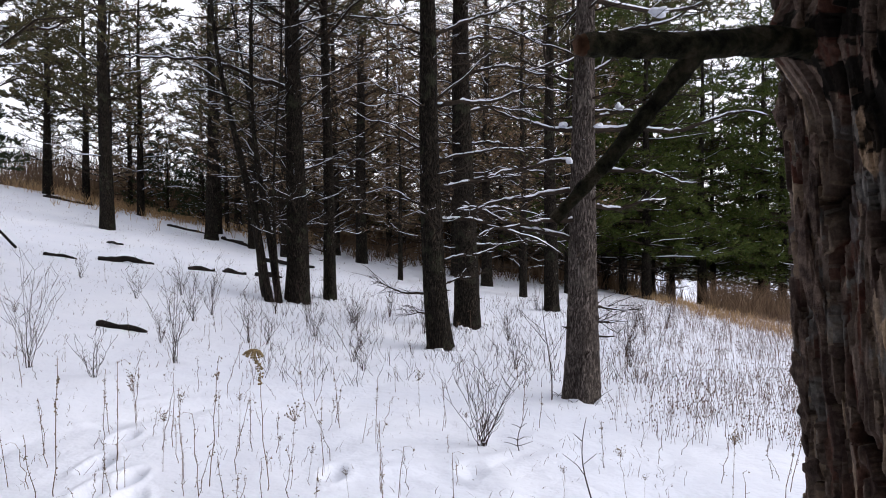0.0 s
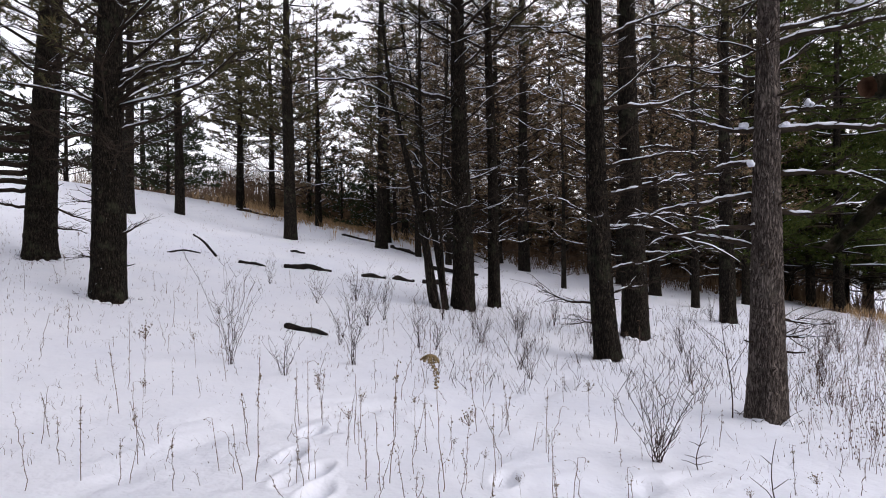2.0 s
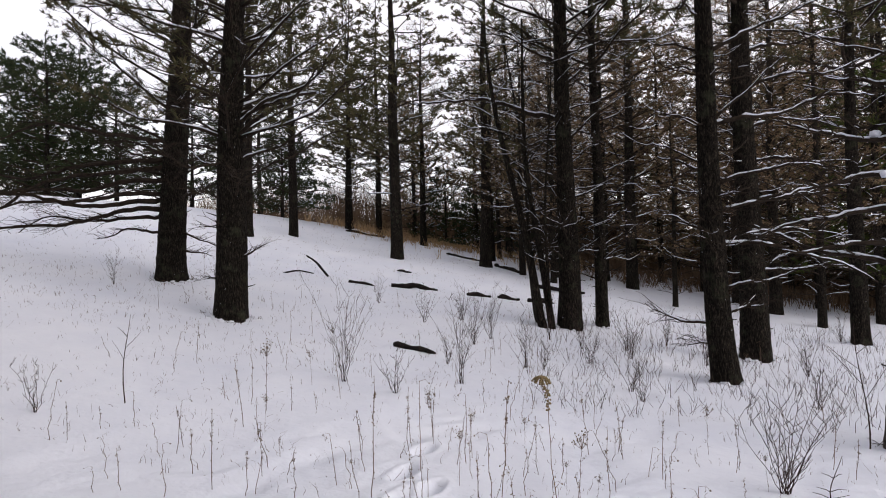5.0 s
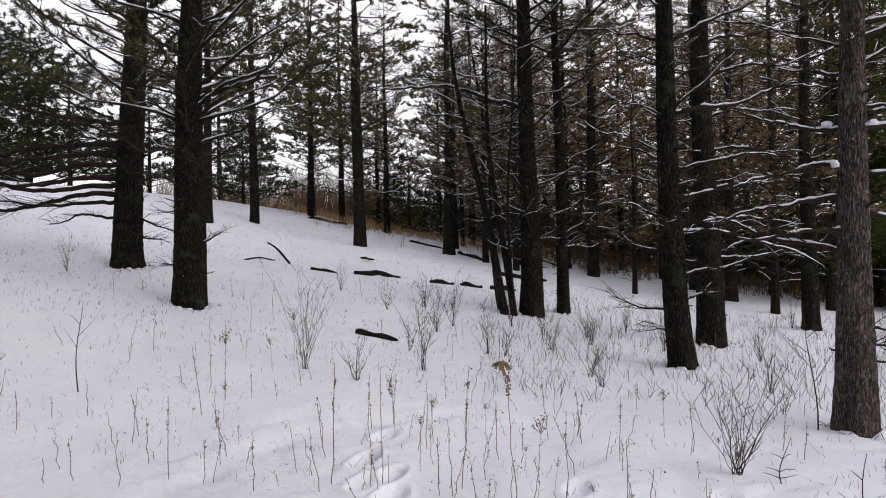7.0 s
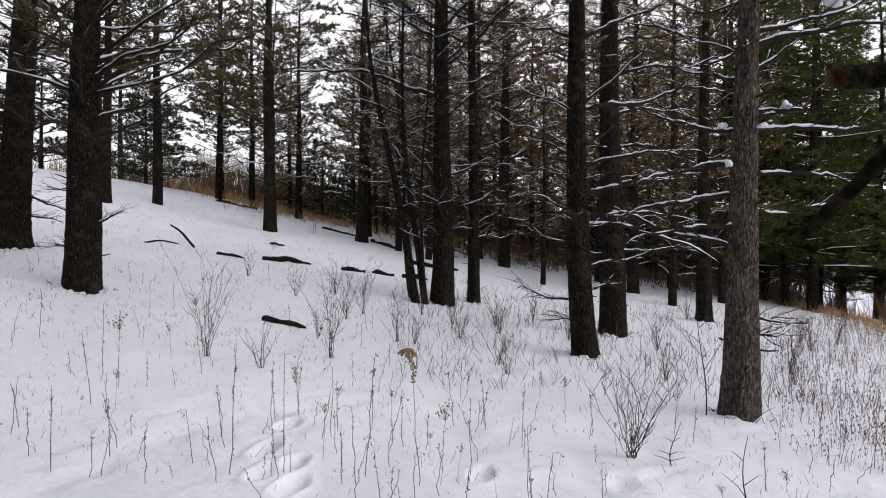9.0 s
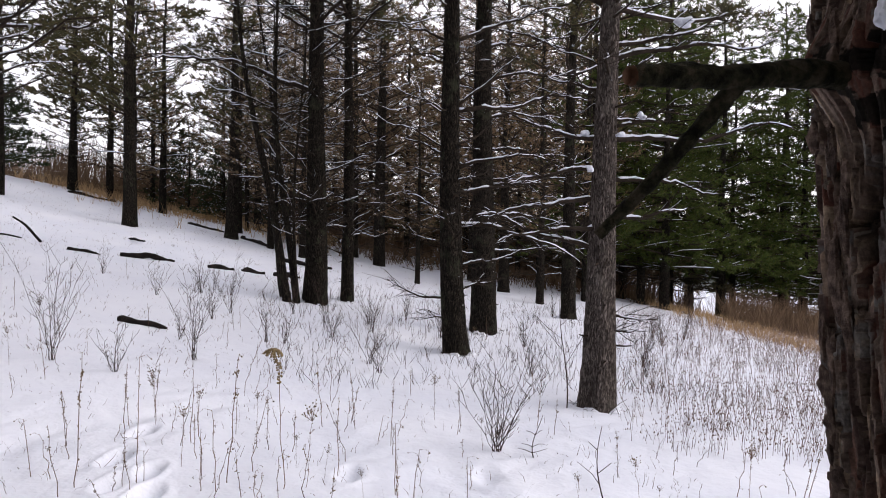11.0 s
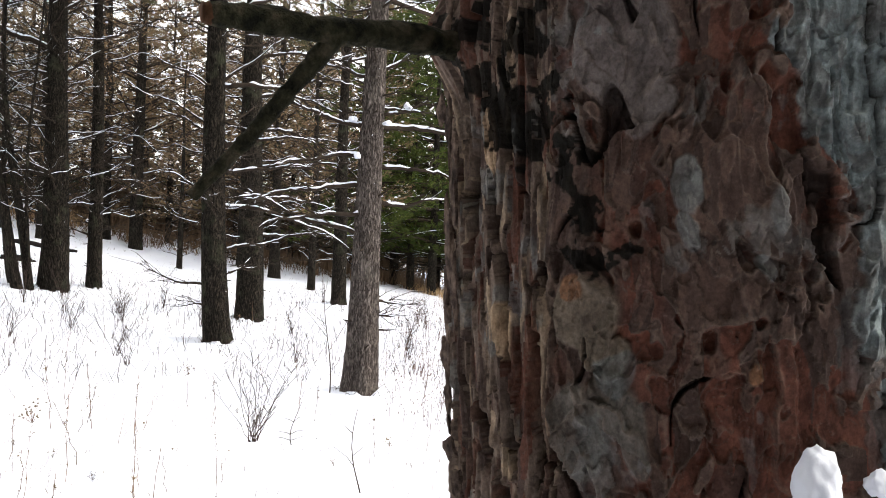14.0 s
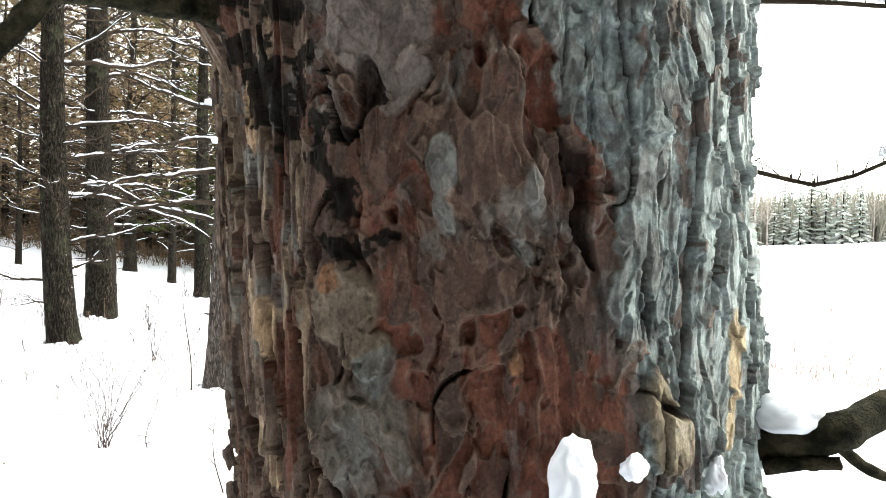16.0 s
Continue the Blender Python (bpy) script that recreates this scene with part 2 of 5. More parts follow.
# ---- mesh helpers ----
class Heap:
    """Gathers vertices and faces of one part."""

    def __init__(self):
        self.v, self.f, self.n = [], [], 0

    def add(self, verts, faces):
        self.v.append(np.asarray(verts, dtype=np.float64))
        self.f.extend([tuple(i + self.n for i in q) for q in faces])
        self.n += len(verts)

    def tube(self, pts, radii, sides=5, cap=True):
        pts = np.asarray(pts, dtype=np.float64)
        n = len(pts)
        tan = np.gradient(pts, axis=0)
        tan /= np.linalg.norm(tan, axis=1)[:, None] + 1e-9
        ref = np.array([0.0, 0, 1]) if abs(tan[:, 2].mean()) < 0.8 else np.array([1.0, 0, 0])
        a = np.cross(tan, ref)
        a /= np.linalg.norm(a, axis=1)[:, None] + 1e-9
        b = np.cross(tan, a)
        ang = np.arange(sides) * 2 * math.pi / sides
        r = np.asarray(radii)[:, None, None]
        ring = pts[:, None] + r * (np.cos(ang)[None, :, None] * a[:, None] + np.sin(ang)[None, :, None] * b[:, None])
        fs = []
        for i in range(n - 1):
            for k in range(sides):
                k2 = (k + 1) % sides
                fs.append((i * sides + k, i * sides + k2, (i + 1) * sides + k2, (i + 1) * sides + k))
        if cap:
            fs.append(tuple(range(sides - 1, -1, -1)))
            fs.append(tuple((n - 1) * sides + k for k in range(sides)))
        self.add(ring.reshape(-1, 3), fs)

    def ribbon(self, pts, radii):
        """A far thin twig: a tapering three-sided spike bent in the middle."""
        p, m, e = pts[0], pts[2], pts[-1]
        d = e - p
        a = np.cross(d, (0.3, 0.2, 1.0))
        a *= radii[0] / (np.linalg.norm(a) + 1e-9)
        b = np.cross(d, a)
        b *= radii[0] / (np.linalg.norm(b) + 1e-9)
        self.add([p + a, p - 0.5 * a + 0.87 * b, p - 0.5 * a - 0.87 * b, m + 0.7 * a, m - 0.7 * b, e], [(0, 1, 3), (1, 4, 3), (1, 2, 4), (2, 0, 4), (0, 3, 4), (3, 4, 5)])

    def snow(self, pts, radii, rnd, gap=0.15, load=1.0):
        """A bumpy loaf of snow on the upper side of a limb, broken here and there."""
        pts = np.asarray(pts, dtype=np.float64)
        runs, run = [], []
        for i in range(len(pts)):
            if rnd.random() < gap:
                runs.append(run)
                run = []
            else:
                run.append(i)
        runs.append(run)
        for run in runs:
            if len(run) < 2:
                continue
            p = pts[run]
            t = np.gradient(p, axis=0)
            t /= np.linalg.norm(t, axis=1)[:, None] + 1e-9
            if abs(t[:, 2]).mean() > 0.85:
                continue
            side = np.cross(t, (0, 0, 1.0))
            side /= np.linalg.norm(side, axis=1)[:, None] + 1e-9
            r = np.asarray(radii)[run]
            w = load * (r * 0.85 + 0.002) * np.array([rnd.uniform(0.75, 1.1) for _ in run])
            h = load * (r * 0.65 + 0.006) * np.array([rnd.uniform(0.6, 1.3) for _ in run])
            w[0] *= 0.55
            h[0] *= 0.5
            w[-1] *= 0.5
            h[-1] *= 0.4
            base = p + np.array([0, 0, 1.0]) * (r * 0.55)[:, None]
            prof = [(-1, -0.25), (-0.75, 0.55), (0, 1), (0.75, 0.55), (1, -0.25)]
            ring = np.stack([base + side * (w * c)[:, None] + np.array([0, 0, 1.0]) * (h * s)[:, None] for c, s in prof], 1)
            k = len(prof)
            fs = [(i * k + j, i * k + (j + 1) % k, (i + 1) * k + (j + 1) % k, (i + 1) * k + j) for i in range(len(run) - 1) for j in range(k)]
            fs += [tuple(range(k))[::-1], tuple((len(run) - 1) * k + j for j in range(k))]
            self.add(ring.reshape(-1, 3), fs)

    def blob(self, c, size, rnd):
        """A small uneven clump."""
        vs, fs = [], []
        for j, (s, zz) in enumerate(((0.75, -0.35), (1.0, 0.15), (0.6, 0.75))):
            for k in range(6):
                a = k * math.pi / 3 + j * 0.5
                q = rnd.uniform(0.75, 1.2) * s
                vs.append((c[0] + size[0] * q * math.cos(a), c[1] + size[1] * q * math.sin(a), c[2] + size[2] * zz * rnd.uniform(0.8, 1.2)))
        for j in range(2):
            for k in range(6):
                fs.append((j * 6 + k, j * 6 + (k + 1) % 6, j * 6 + 6 + (k + 1) % 6, j * 6 + 6 + k))
        fs += [tuple(range(5, -1, -1)), tuple(range(12, 18))]
        self.add(vs, fs)

    def brush(self, p, v, length, width, count, rnd):
        """Needles along the outer part of a twig that ends at p and points along v."""
        v = np.asarray(v, dtype=np.float64)
        full = np.linalg.norm(v) + 1e-9
        d = v / full
        reach = min(full * 0.6, 0.20)
        n = count
        o = np.asarray(p)[None] - d[None] * (np.array([rnd.random() for _ in range(n)]) ** 1.4 * reach)[:, None]
        q = np.array([[rnd.gauss(0, 1), rnd.gauss(0, 1), rnd.gauss(0.25, 1)] for _ in range(n)])
        q /= np.linalg.norm(q, axis=1)[:, None]
        q = q + d[None] * 0.85
        q /= np.linalg.norm(q, axis=1)[:, None] + 1e-9
        s = np.cross(q, np.array([[rnd.uniform(-1, 1), rnd.uniform(-1, 1), rnd.uniform(-1, 1)] for _ in range(n)]))
        s *= width / (np.linalg.norm(s, axis=1)[:, None] + 1e-9)
        e = o + q * length * np.array([rnd.uniform(0.6, 1.1) for _ in range(n)])[:, None]
        vs = np.stack([o - s, o + s, e], 1).reshape(-1, 3)
        self.add(vs, [(3 * k, 3 * k + 1, 3 * k + 2) for k in range(n)])

    def mesh(self, name, mat, smooth=True):
        me = bpy.data.meshes.new(name)
        me.from_pydata(np.concatenate(self.v).tolist() if self.v else [], [], self.f)
        me.materials.append(mat)
        if smooth:
            me.shade_smooth()
        me.update()
        return me


def part(name, heap, mat, parent=None, label="", smooth=True, kind=""):
    ob = new(name, heap.mesh(name, mat, smooth))
    if kind or name in ("snow", "needles", "crown", "brushwood"):
        ob["kind"] = kind or "stuff"
    if parent is not None:
        ob.parent = parent
    if label:
        ob["label"] = label
    return ob


def thing(name, x, y, z, label, category, group="", kind=""):
    ob = new(name)
    ob.empty_display_size = 0.1
    ob.matrix_basis = pose(x, y, z)
    return tagged(ob, label, category, group, kind)


# ---- ground ----
def build_ground():
    def axis(lo, hi, centre, fine, n):
        s = np.linspace(-1, 1, n)
        k = 8.0
        q = np.sinh(k * s) / math.sinh(k)
        return np.where(q < 0, centre + (centre - lo) * q, centre + (hi - centre) * q)
    xs, ys = axis(-700, 700, -1.6, 0.1, 620), axis(-300, 900, 5.5, 0.1, 620)
    gx, gy = np.meshgrid(xs, ys)
    gz = land(gx, gy) + drift(gx, gy)
    n = len(xs)
    h = Heap()
    h.v.append(np.stack([gx, gy, gz], -1).reshape(-1, 3))
    h.f = [(j * n + i, j * n + i + 1, (j + 1) * n + i + 1, (j + 1) * n + i) for j in range(n - 1) for i in range(n - 1)]
    ob = part("ground", h, FIELD_SNOW)
    tagged(ob, "snow-covered hillside and meadow with faint footprints", "snow", kind="structure")


build_ground()


# ---- limbs ----
def limb_path(z, az, length, rise, sag, rnd, steps=9, wob=0.035, start=0.0):
    """A limb that leaves the trunk's axis at height z towards az (degrees), climbs by rise and sags by sag in between."""
    a, pts = radians(az), []
    p1, p2, p3, p4 = (rnd.uniform(0, 6.28) for _ in range(4))
    for i in range(steps):
        s = i / (steps - 1)
        r = start + s * length
        side = length * wob * s * (2.2 * math.sin(4.2 * s + p1) + 1.1 * math.sin(9.5 * s + p2)) + (rnd.gauss(0, wob * 0.15 * length) if 0 < i < steps - 1 else 0)
        lift = length * wob * s * (1.6 * math.sin(4.8 * s + p3) + 0.9 * math.sin(11 * s + p4)) + (rnd.gauss(0, wob * 0.12 * length) if 0 < i < steps - 1 else 0)
        pts.append((r * math.cos(a) - side * math.sin(a), r * math.sin(a) + side * math.cos(a), z + rise * s + sag * 4 * s * (1 - s) + lift))
    return np.array(pts)


def grow_limb(wood, snow, pts, r0, rnd, twigs=8, twig_len=0.5, snow_gap=0.16, twig_snow=0.22, sides=5, tips=None, up=0.12, load=1.0):
    n = len(pts)
    radii = np.linspace(r0, max(0.0035, r0 * 0.22), n)
    wood.tube(pts, radii, sides)
    if snow is not None:
        snow.snow(pts, radii, rnd, snow_gap, load)
    main = pts[-1] - pts[0]
    for _ in range(twigs):
        i = rnd.uniform(0.25, 0.98) * (n - 1)
        k = int(i)
        p = pts[k] + (pts[min(k + 1, n - 1)] - pts[k]) * (i - k)
        d = main / (np.linalg.norm(main) + 1e-9)
        side = np.cross(d, (0, 0, 1.0)) * rnd.choice((-1, 1))
        v = d * rnd.uniform(0.4, 1.0) + side * rnd.uniform(0.3, 0.9) + np.array([0, 0, rnd.uniform(-0.35, 0.45) + up])
        v *= rnd.uniform(0.35, 1.0) * twig_len / (np.linalg.norm(v) + 1e-9)
        bend = np.array([rnd.gauss(0, 0.05), rnd.gauss(0, 0.05), rnd.gauss(0.02, 0.05)]) * np.linalg.norm(v) / 0.5
        tp = np.array([p, p + v * 0.35 + bend * 0.7, p + v * 0.7 + bend, p + v])
        tr = min(max(radii[k] * 0.35 + 0.001, 0.0038 if sides > 3 else 0.0), 0.007)
        if sides > 3:
            wood.tube(tp, (tr, tr * 0.8, tr * 0.6, tr * 0.35), 3, False)
        else:
            wood.ribbon(tp, (tr, tr * 0.8, tr * 0.6, tr * 0.35))
        if sides > 3:
            w2 = np.array([v[1], -v[0], v[2]]) * rnd.choice((-0.4, 0.4)) + v * 0.25
            wood.tube([tp[2], tp[2] + w2 * 0.6, tp[2] + w2 + bend * 0.2], (tr * 0.5, tr * 0.4, tr * 0.25), 3, False)
        if snow is not None and rnd.random() < twig_snow:
            q = np.linspace(0, 1, 7)[:, None]
            line = np.where(q < 0.5, tp[0] + (tp[1] - tp[0]) * q * 2, tp[1] + (tp[2] - tp[1]) * (q * 2 - 1))
            snow.snow(line, np.full(7, tr * 0.7), rnd, 0.35, 0.8)
        if tips is not None:
            tips.append((p + v, v))
    if tips is not None:
        tips.append((pts[-1], main))
    return radii


def hashed(i, j, k):
    n = (i * 374761393 + j * 668265263 + k * 2147483647) & 0xFFFFFFFF
    n = ((n ^ (n >> 13)) * 1274126177) & 0xFFFFFFFF
    return ((n ^ (n >> 16)) & 0xFFFF) / 65535.0


def smooth_noise(u, v, k):
    i, j = np.floor(u).astype(np.int64), np.floor(v).astype(np.int64)
    f, g = u - i, v - j
    f, g = f * f * (3 - 2 * f), g * g * (3 - 2 * g)
    return (hashed(i, j, k) * (1 - f) + hashed(i + 1, j, k) * f) * (1 - g) + (hashed(i, j + 1, k) * (1 - f) + hashed(i + 1, j + 1, k) * f) * g


def trunk_mesh(heap, r0, top, lean, rnd, sides=18, z0=-0.4, flare=0.09, wob=0.02, bark=0.0, fine_to=4.5, spread=0.22):
    """A tapered trunk with root lobes, uneven section, slight sweeps and, close by, ridged bark."""
    zs = list(np.linspace(z0, 0.8, 10 if not bark else 34))
    z = 0.84
    while z < top:
        zs.append(z)
        z += 0.036 if bark and z < fine_to else 0.4
    zs.append(top)
    ph = [rnd.uniform(0, 6.28) for _ in range(6)]
    ang = np.arange(sides) * 2 * math.pi / sides
    A, Zz = np.meshgrid(ang, np.array(zs))
    zz = np.maximum(Zz, 0)
    r = np.maximum(0.012, r0 * (1 - 0.93 * zz / top)) * (1 + flare * np.exp(-zz / spread))
    lump = 1 + (0.10 * np.sin(3 * A + ph[2]) + 0.07 * np.sin(5 * A + ph[5])) * np.exp(-zz / 0.3) + 0.025 * np.sin(5 * A + ph[3] + Zz * 1.3) + 0.025 * np.sin(2 * A + ph[4] - Zz)
    r = r * lump
    if bark:
        # swollen where the whorls of branches sit
        r = r * (1 + 0.05 * np.clip(np.sin(2 * math.pi * Zz / 0.47 + ph[3]), 0, 1) ** 6 * (0.6 + 0.4 * np.sin(2 * A + ph[2])))
        n = round(2 * math.pi * r0 / 0.036)
        k = int(ph[0] * 1000)
        u = A / (2 * math.pi) * n + 0.8 * (smooth_noise(A * 3, Zz / 0.2, k) - 0.5) + 0.5 * (smooth_noise(A * 8, Zz / 0.05, k + 1) - 0.5)
        ridge = np.abs((u + 0.5 * np.floor(Zz / 0.17 + 0.8 * smooth_noise(A * 5, Zz * 2, k + 4))) % 1.0 - 0.5) * 2
        r = r + bark * (np.clip(ridge * 1.7, 0, 1) - 0.7) + bark * 0.7 * (smooth_noise(A / 0.2, Zz / 0.09, k + 2) - 0.5) + bark * 0.5 * (smooth_noise(A / 0.09, Zz / 0.04, k + 3) - 0.5)
    cx = np.array([trunk_axis(z, lean, ph, wob) for z in zs])
    pts = np.stack([cx[:, :1] + r * np.cos(A), cx[:, 1:] + r * np.sin(A), Zz], -1).reshape(-1, 3)
    fs = []
    for i in range(len(zs) - 1):
        for k in range(sides):
            k2 = (k + 1) % sides
            fs.append((i * sides + k, i * sides + k2, (i + 1) * sides + k2, (i + 1) * sides + k))
    fs.append(tuple((len(zs) - 1) * sides + k for k in range(sides)))
    heap.add(pts, fs)
    return ph


def trunk_axis(z, lean, ph, wob=0.02):
    """Middle of the trunk at height z; a third number in lean bends the foot."""
    foot = lean[2] * (1 - math.exp(-max(z, 0) / 0.5)) if len(lean) > 2 else 0.0
    return (foot + lean[0] * z + wob * z * 0.25 * math.sin(0.9 * z + ph[0]), lean[1] * z + wob * z * 0.25 * math.sin(0.8 * z + ph[1]))


def needle_crown(tips, rnd, mat_heap, snow, length=0.10, width=0.006, count=16, snow_rate=0.25):
    for p, v in tips:
        mat_heap.brush(p, v, length * rnd.uniform(0.8, 1.2), width, count, rnd)
        if rnd.random() < snow_rate:
            s = rnd.uniform(0.02, 0.06)
            snow.blob(p - v * 0.2 + np.array([0, 0, 0.03]), (s, s, s * 0.6), rnd)


# ---- the standing pines of the foreground ----
def near_pine(x, y, r0, top, lean, seed, label, bark, limbs, whorls, crown_from=5.0, snowy=1.0, group="pines on the snowy slope", flare=0.09, spread=0.22, lumps=()):
    """A pine with bare snow-laden lower limbs, each a part of its own, and a needled crown above."""
    rnd = random.Random(seed)
    tree = thing("pine_tree", x, y, height(x, y), label, "tree", group)
    h = Heap()
    ph = trunk_mesh(h, r0, top, lean, rnd, 84, bark=0.011, flare=flare, spread=spread)
    part("trunk", h, bark, tree)
    fl = Heap()
    for _ in range(44):
        z = 0.1 + 4.6 * rnd.random() ** 1.2
        a = rnd.uniform(0, 6.28)
        ax, ay = trunk_axis(z, lean, ph)
        rr = r0 * (1 - 0.93 * z / top) * (1 + 0.09 * math.exp(-z / 0.22)) - 0.002
        q = rnd.choice((0.003, 0.004, 0.006))
        fl.blob((ax + rr * math.cos(a), ay + rr * math.sin(a), z), (q, q, q * rnd.uniform(0.8, 1.6)), rnd)
    part("snow", fl, SNOW, tree, "flecks of snow stuck to the bark")
    foot, duff = Heap(), Heap()
    for _ in range(16):
        a, q = rnd.uniform(0, 6.28), rnd.uniform(0.03, 0.085)
        rr = r0 * 1.12 + 0.3 * q
        gx, gy = rr * math.cos(a), rr * math.sin(a)
        foot.blob((gx, gy, height(x + gx, y + gy) - height(x, y) - 0.2 * q), (q, q, q * rnd.uniform(0.5, 1.2)), rnd)
    part("snow", foot, SNOW, tree, "snow banked unevenly round the foot")
    for _ in range(26):
        a, rr = rnd.uniform(0, 6.28), r0 * rnd.uniform(1.05, 1.9)
        gx, gy = rr * math.cos(a), rr * math.sin(a)
        p0 = np.array([gx, gy, height(x + gx, y + gy) - height(x, y) - 0.01])
        v = np.array([rnd.gauss(0, 0.07), rnd.gauss(0, 0.07), rnd.uniform(0.01, 0.1)])
        duff.tube([p0, p0 + v * 0.5 + np.array([0, 0, 0.01]), p0 + v], (0.0035, 0.003, 0.0015), 4)
    part("twig_litter", duff, TWIG, tree, "dead twigs at the foot", kind="stuff")

    for _ in range(22):
        # dead stubs
        z = 0.35 + 4.4 * rnd.random()
        a, out = rnd.uniform(0, 6.28), rnd.uniform(0.05, 0.22)
        ax, ay = trunk_axis(z, lean, ph)
        rr = r0 * (1 - 0.93 * z / top) - 0.02
        d = np.array([math.cos(a), math.sin(a), rnd.uniform(-0.25, 0.5)])
        p0 = np.array([ax + rr * math.cos(a), ay + rr * math.sin(a), z])
        st = Heap()
        st.tube([p0, p0 + d * (0.03 + 0.5 * out) + np.array([0, 0, rnd.gauss(0, 0.01)]), p0 + d * (0.03 + out)], (0.012, 0.009, 0.005), 5)
        part("branch_stub", st, TWIG, tree)

    def add_limb(z, az, length, rise, sag, r, twigs, tl, steps=14, load=1.0, wob=0.03):
        pts = limb_path(z, az, length, rise, sag, rnd, steps, wob)
        ax, ay = trunk_axis(z, lean, ph)
        pts = pts + np.array([ax, ay, 0])
        w, s = Heap(), Heap()
        grow_limb(w, s if rnd.random() < (snowy if load > 1 else 0.6 * snowy) else None, pts, r, rnd, twigs, tl, load=0.8 * load, snow_gap=0.07 if load > 1 else 0.16)
        ob = part("branch", w, TWIG, tree)
        if s.v:
            part("snow", s, SNOW, ob, "lying snow")
    for z, az, length, rise, sag in limbs:
        add_limb(z, az, length, rise, sag, 0.019 + 0.010 * length, int((8 if length < 3 else 16) + 6 * length), 0.45 if length < 3 else 0.8, 26, 1.15, 0.034)
    for z0, z1, step, count, reach in whorls:
        z = z0
        while z < z1:
            a0 = rnd.uniform(0, 360)
            for k in range(count):
                if rnd.random() < 0.75:
                    length = reach * rnd.uniform(0.5, 1.1)
                    add_limb(z + rnd.uniform(-0.08, 0.08), a0 + k * 360 / count + rnd.uniform(-20, 20), length, length * rnd.uniform(-0.12, 0.55),
                             rnd.uniform(-0.1, 0.14), 0.007 + 0.008 * length, int(7 + 10 * length), 0.5, 14, wob=0.045)
            z += step * rnd.uniform(0.8, 1.25)
    for lx, ly, lz, w, tall in lumps:
        lump = Heap()
        for _ in range(7):
            q = rnd.uniform(0.5, 0.8)
            lump.blob((lx + rnd.gauss(0, 0.25 * w), ly + rnd.gauss(0, 0.25 * w), lz + rnd.gauss(0, 0.2 * tall)), (w * q, w * q, tall * q), rnd)
        part("snow", lump, SNOW, tree, "thick pillow of snow in a fork")
    # live crown
    wood, snow, needles, tips = Heap(), Heap(), Heap(), []
    z = crown_from
    while z < top - 0.3:
        s = (z - crown_from) / (top - crown_from)
        reach = 2.7 * (1 - s) ** 0.7 + 0.3
        a0 = rnd.uniform(0, 360)
        for k in range(3):
            pts = limb_path(z, a0 + k * 120 + rnd.uniform(-35, 35), reach * rnd.uniform(0.7, 1.1), reach * rnd.uniform(0.1, 0.6), 0.0, rnd, 6)
            ax, ay = trunk_axis(z, lean, ph)
            grow_limb(wood, snow, pts + np.array([ax, ay, 0]), 0.012 + 0.008 * reach, rnd, int(9 * reach), 0.6, tips=tips)
        z += 0.55
    needle_crown(tips, rnd, needles, snow, 0.15, 0.010, 22, 0.22)
    crown = part("crown", wood, TWIG, tree)
    part("needles", needles, NEEDLE_DARK, crown, smooth=False)
    part("snow", snow, SNOW, crown, "lying snow")
    return tree


G_LIMBS = [(3.7, 0, 1.2, 0.25, 0.0), (2.85, -8, 0.55, 0.1, 0.0), (2.75, 178, 1.05, 0.2, -0.03), (2.42, 184, 1.0, -0.12, 0.05), (2.12, 176, 1.25, -0.15, 0.04), (1.6, 182, 1.3, 0.3, 0.05),
           (3.25, 172, 0.6, 0.1, 0.0), (2.76, 3, 1.85, 0.04, 0.02), (2.32, -6, 1.1, -0.06, 0.03), (1.97, 4, 0.9, 0.06, -0.02),
           (3.3, 12, 0.55, 0.35, 0.0), (3.55, -8, 1.6, 0.2, 0.05), (0.95, 5, 0.42, -0.05, 0.0), (0.8, -12, 0.38, 0.0, 0.0), (1.85, 190, 1.1, -0.2, 0.03)]
B_LIMBS = [(3.55, 4, 2.1, 0.2, 0.1), (3.55, -10, 1.0, 0.85, 0.0), (1.9, 2, 1.95, -0.42, 0.1), (2.35, 8, 1.5, 0.15, 0.05), (1.25, -4, 1.2, 0.35, 0.0),
           (4.6, 6, 1.7, 0.55, 0.05), (0.95, 10, 0.6, 0.1, 0.0), (4.6, 170, 0.8, 0.35, 0.0), (2.05, 186, 0.65, 0.3, 0.0), (0.8, 176, 1.0, 0.3, -0.08),
           (0.5, 190, 0.5, 0.05, 0.0), (2.9, 175, 0.7, 0.3, 0.0), (2.7, -5, 1.6, 0.3, 0.05)]
C_LIMBS = [(3.9, 5, 1.5, 0.1, 0.05), (3.3, -8, 1.6, -0.1, 0.08), (2.65, 3, 1.7, 0.2, 0.05), (2.15, 10, 1.5, -0.15, 0.06), (1.45, -5, 1.4, 0.1, 0.05),
           (4.6, 0, 1.8, 0.2, 0.05), (5.2, 8, 1.6, 0.3, 0.0), (3.0, 176, 0.9, 0.2, 0.0)]
D_LIMBS = [(4.25, 178, 3.6, 0.7, 0.15), (3.0, 183, 1.25, 0.5, 0.0), (3.8, 176, 1.0, 0.05, 0.03), (2.0, 180, 0.8, 0.1, 0.0), (4.9, 5, 1.5, 1.3, 0.0),
           (3.8, -6, 1.3, 0.8, 0.0), (2.6, 8, 1.0, 0.3, 0.0), (1.5, 0, 0.6, 0.1, 0.0), (5.4, 185, 1.6, 0.9, 0.0)]
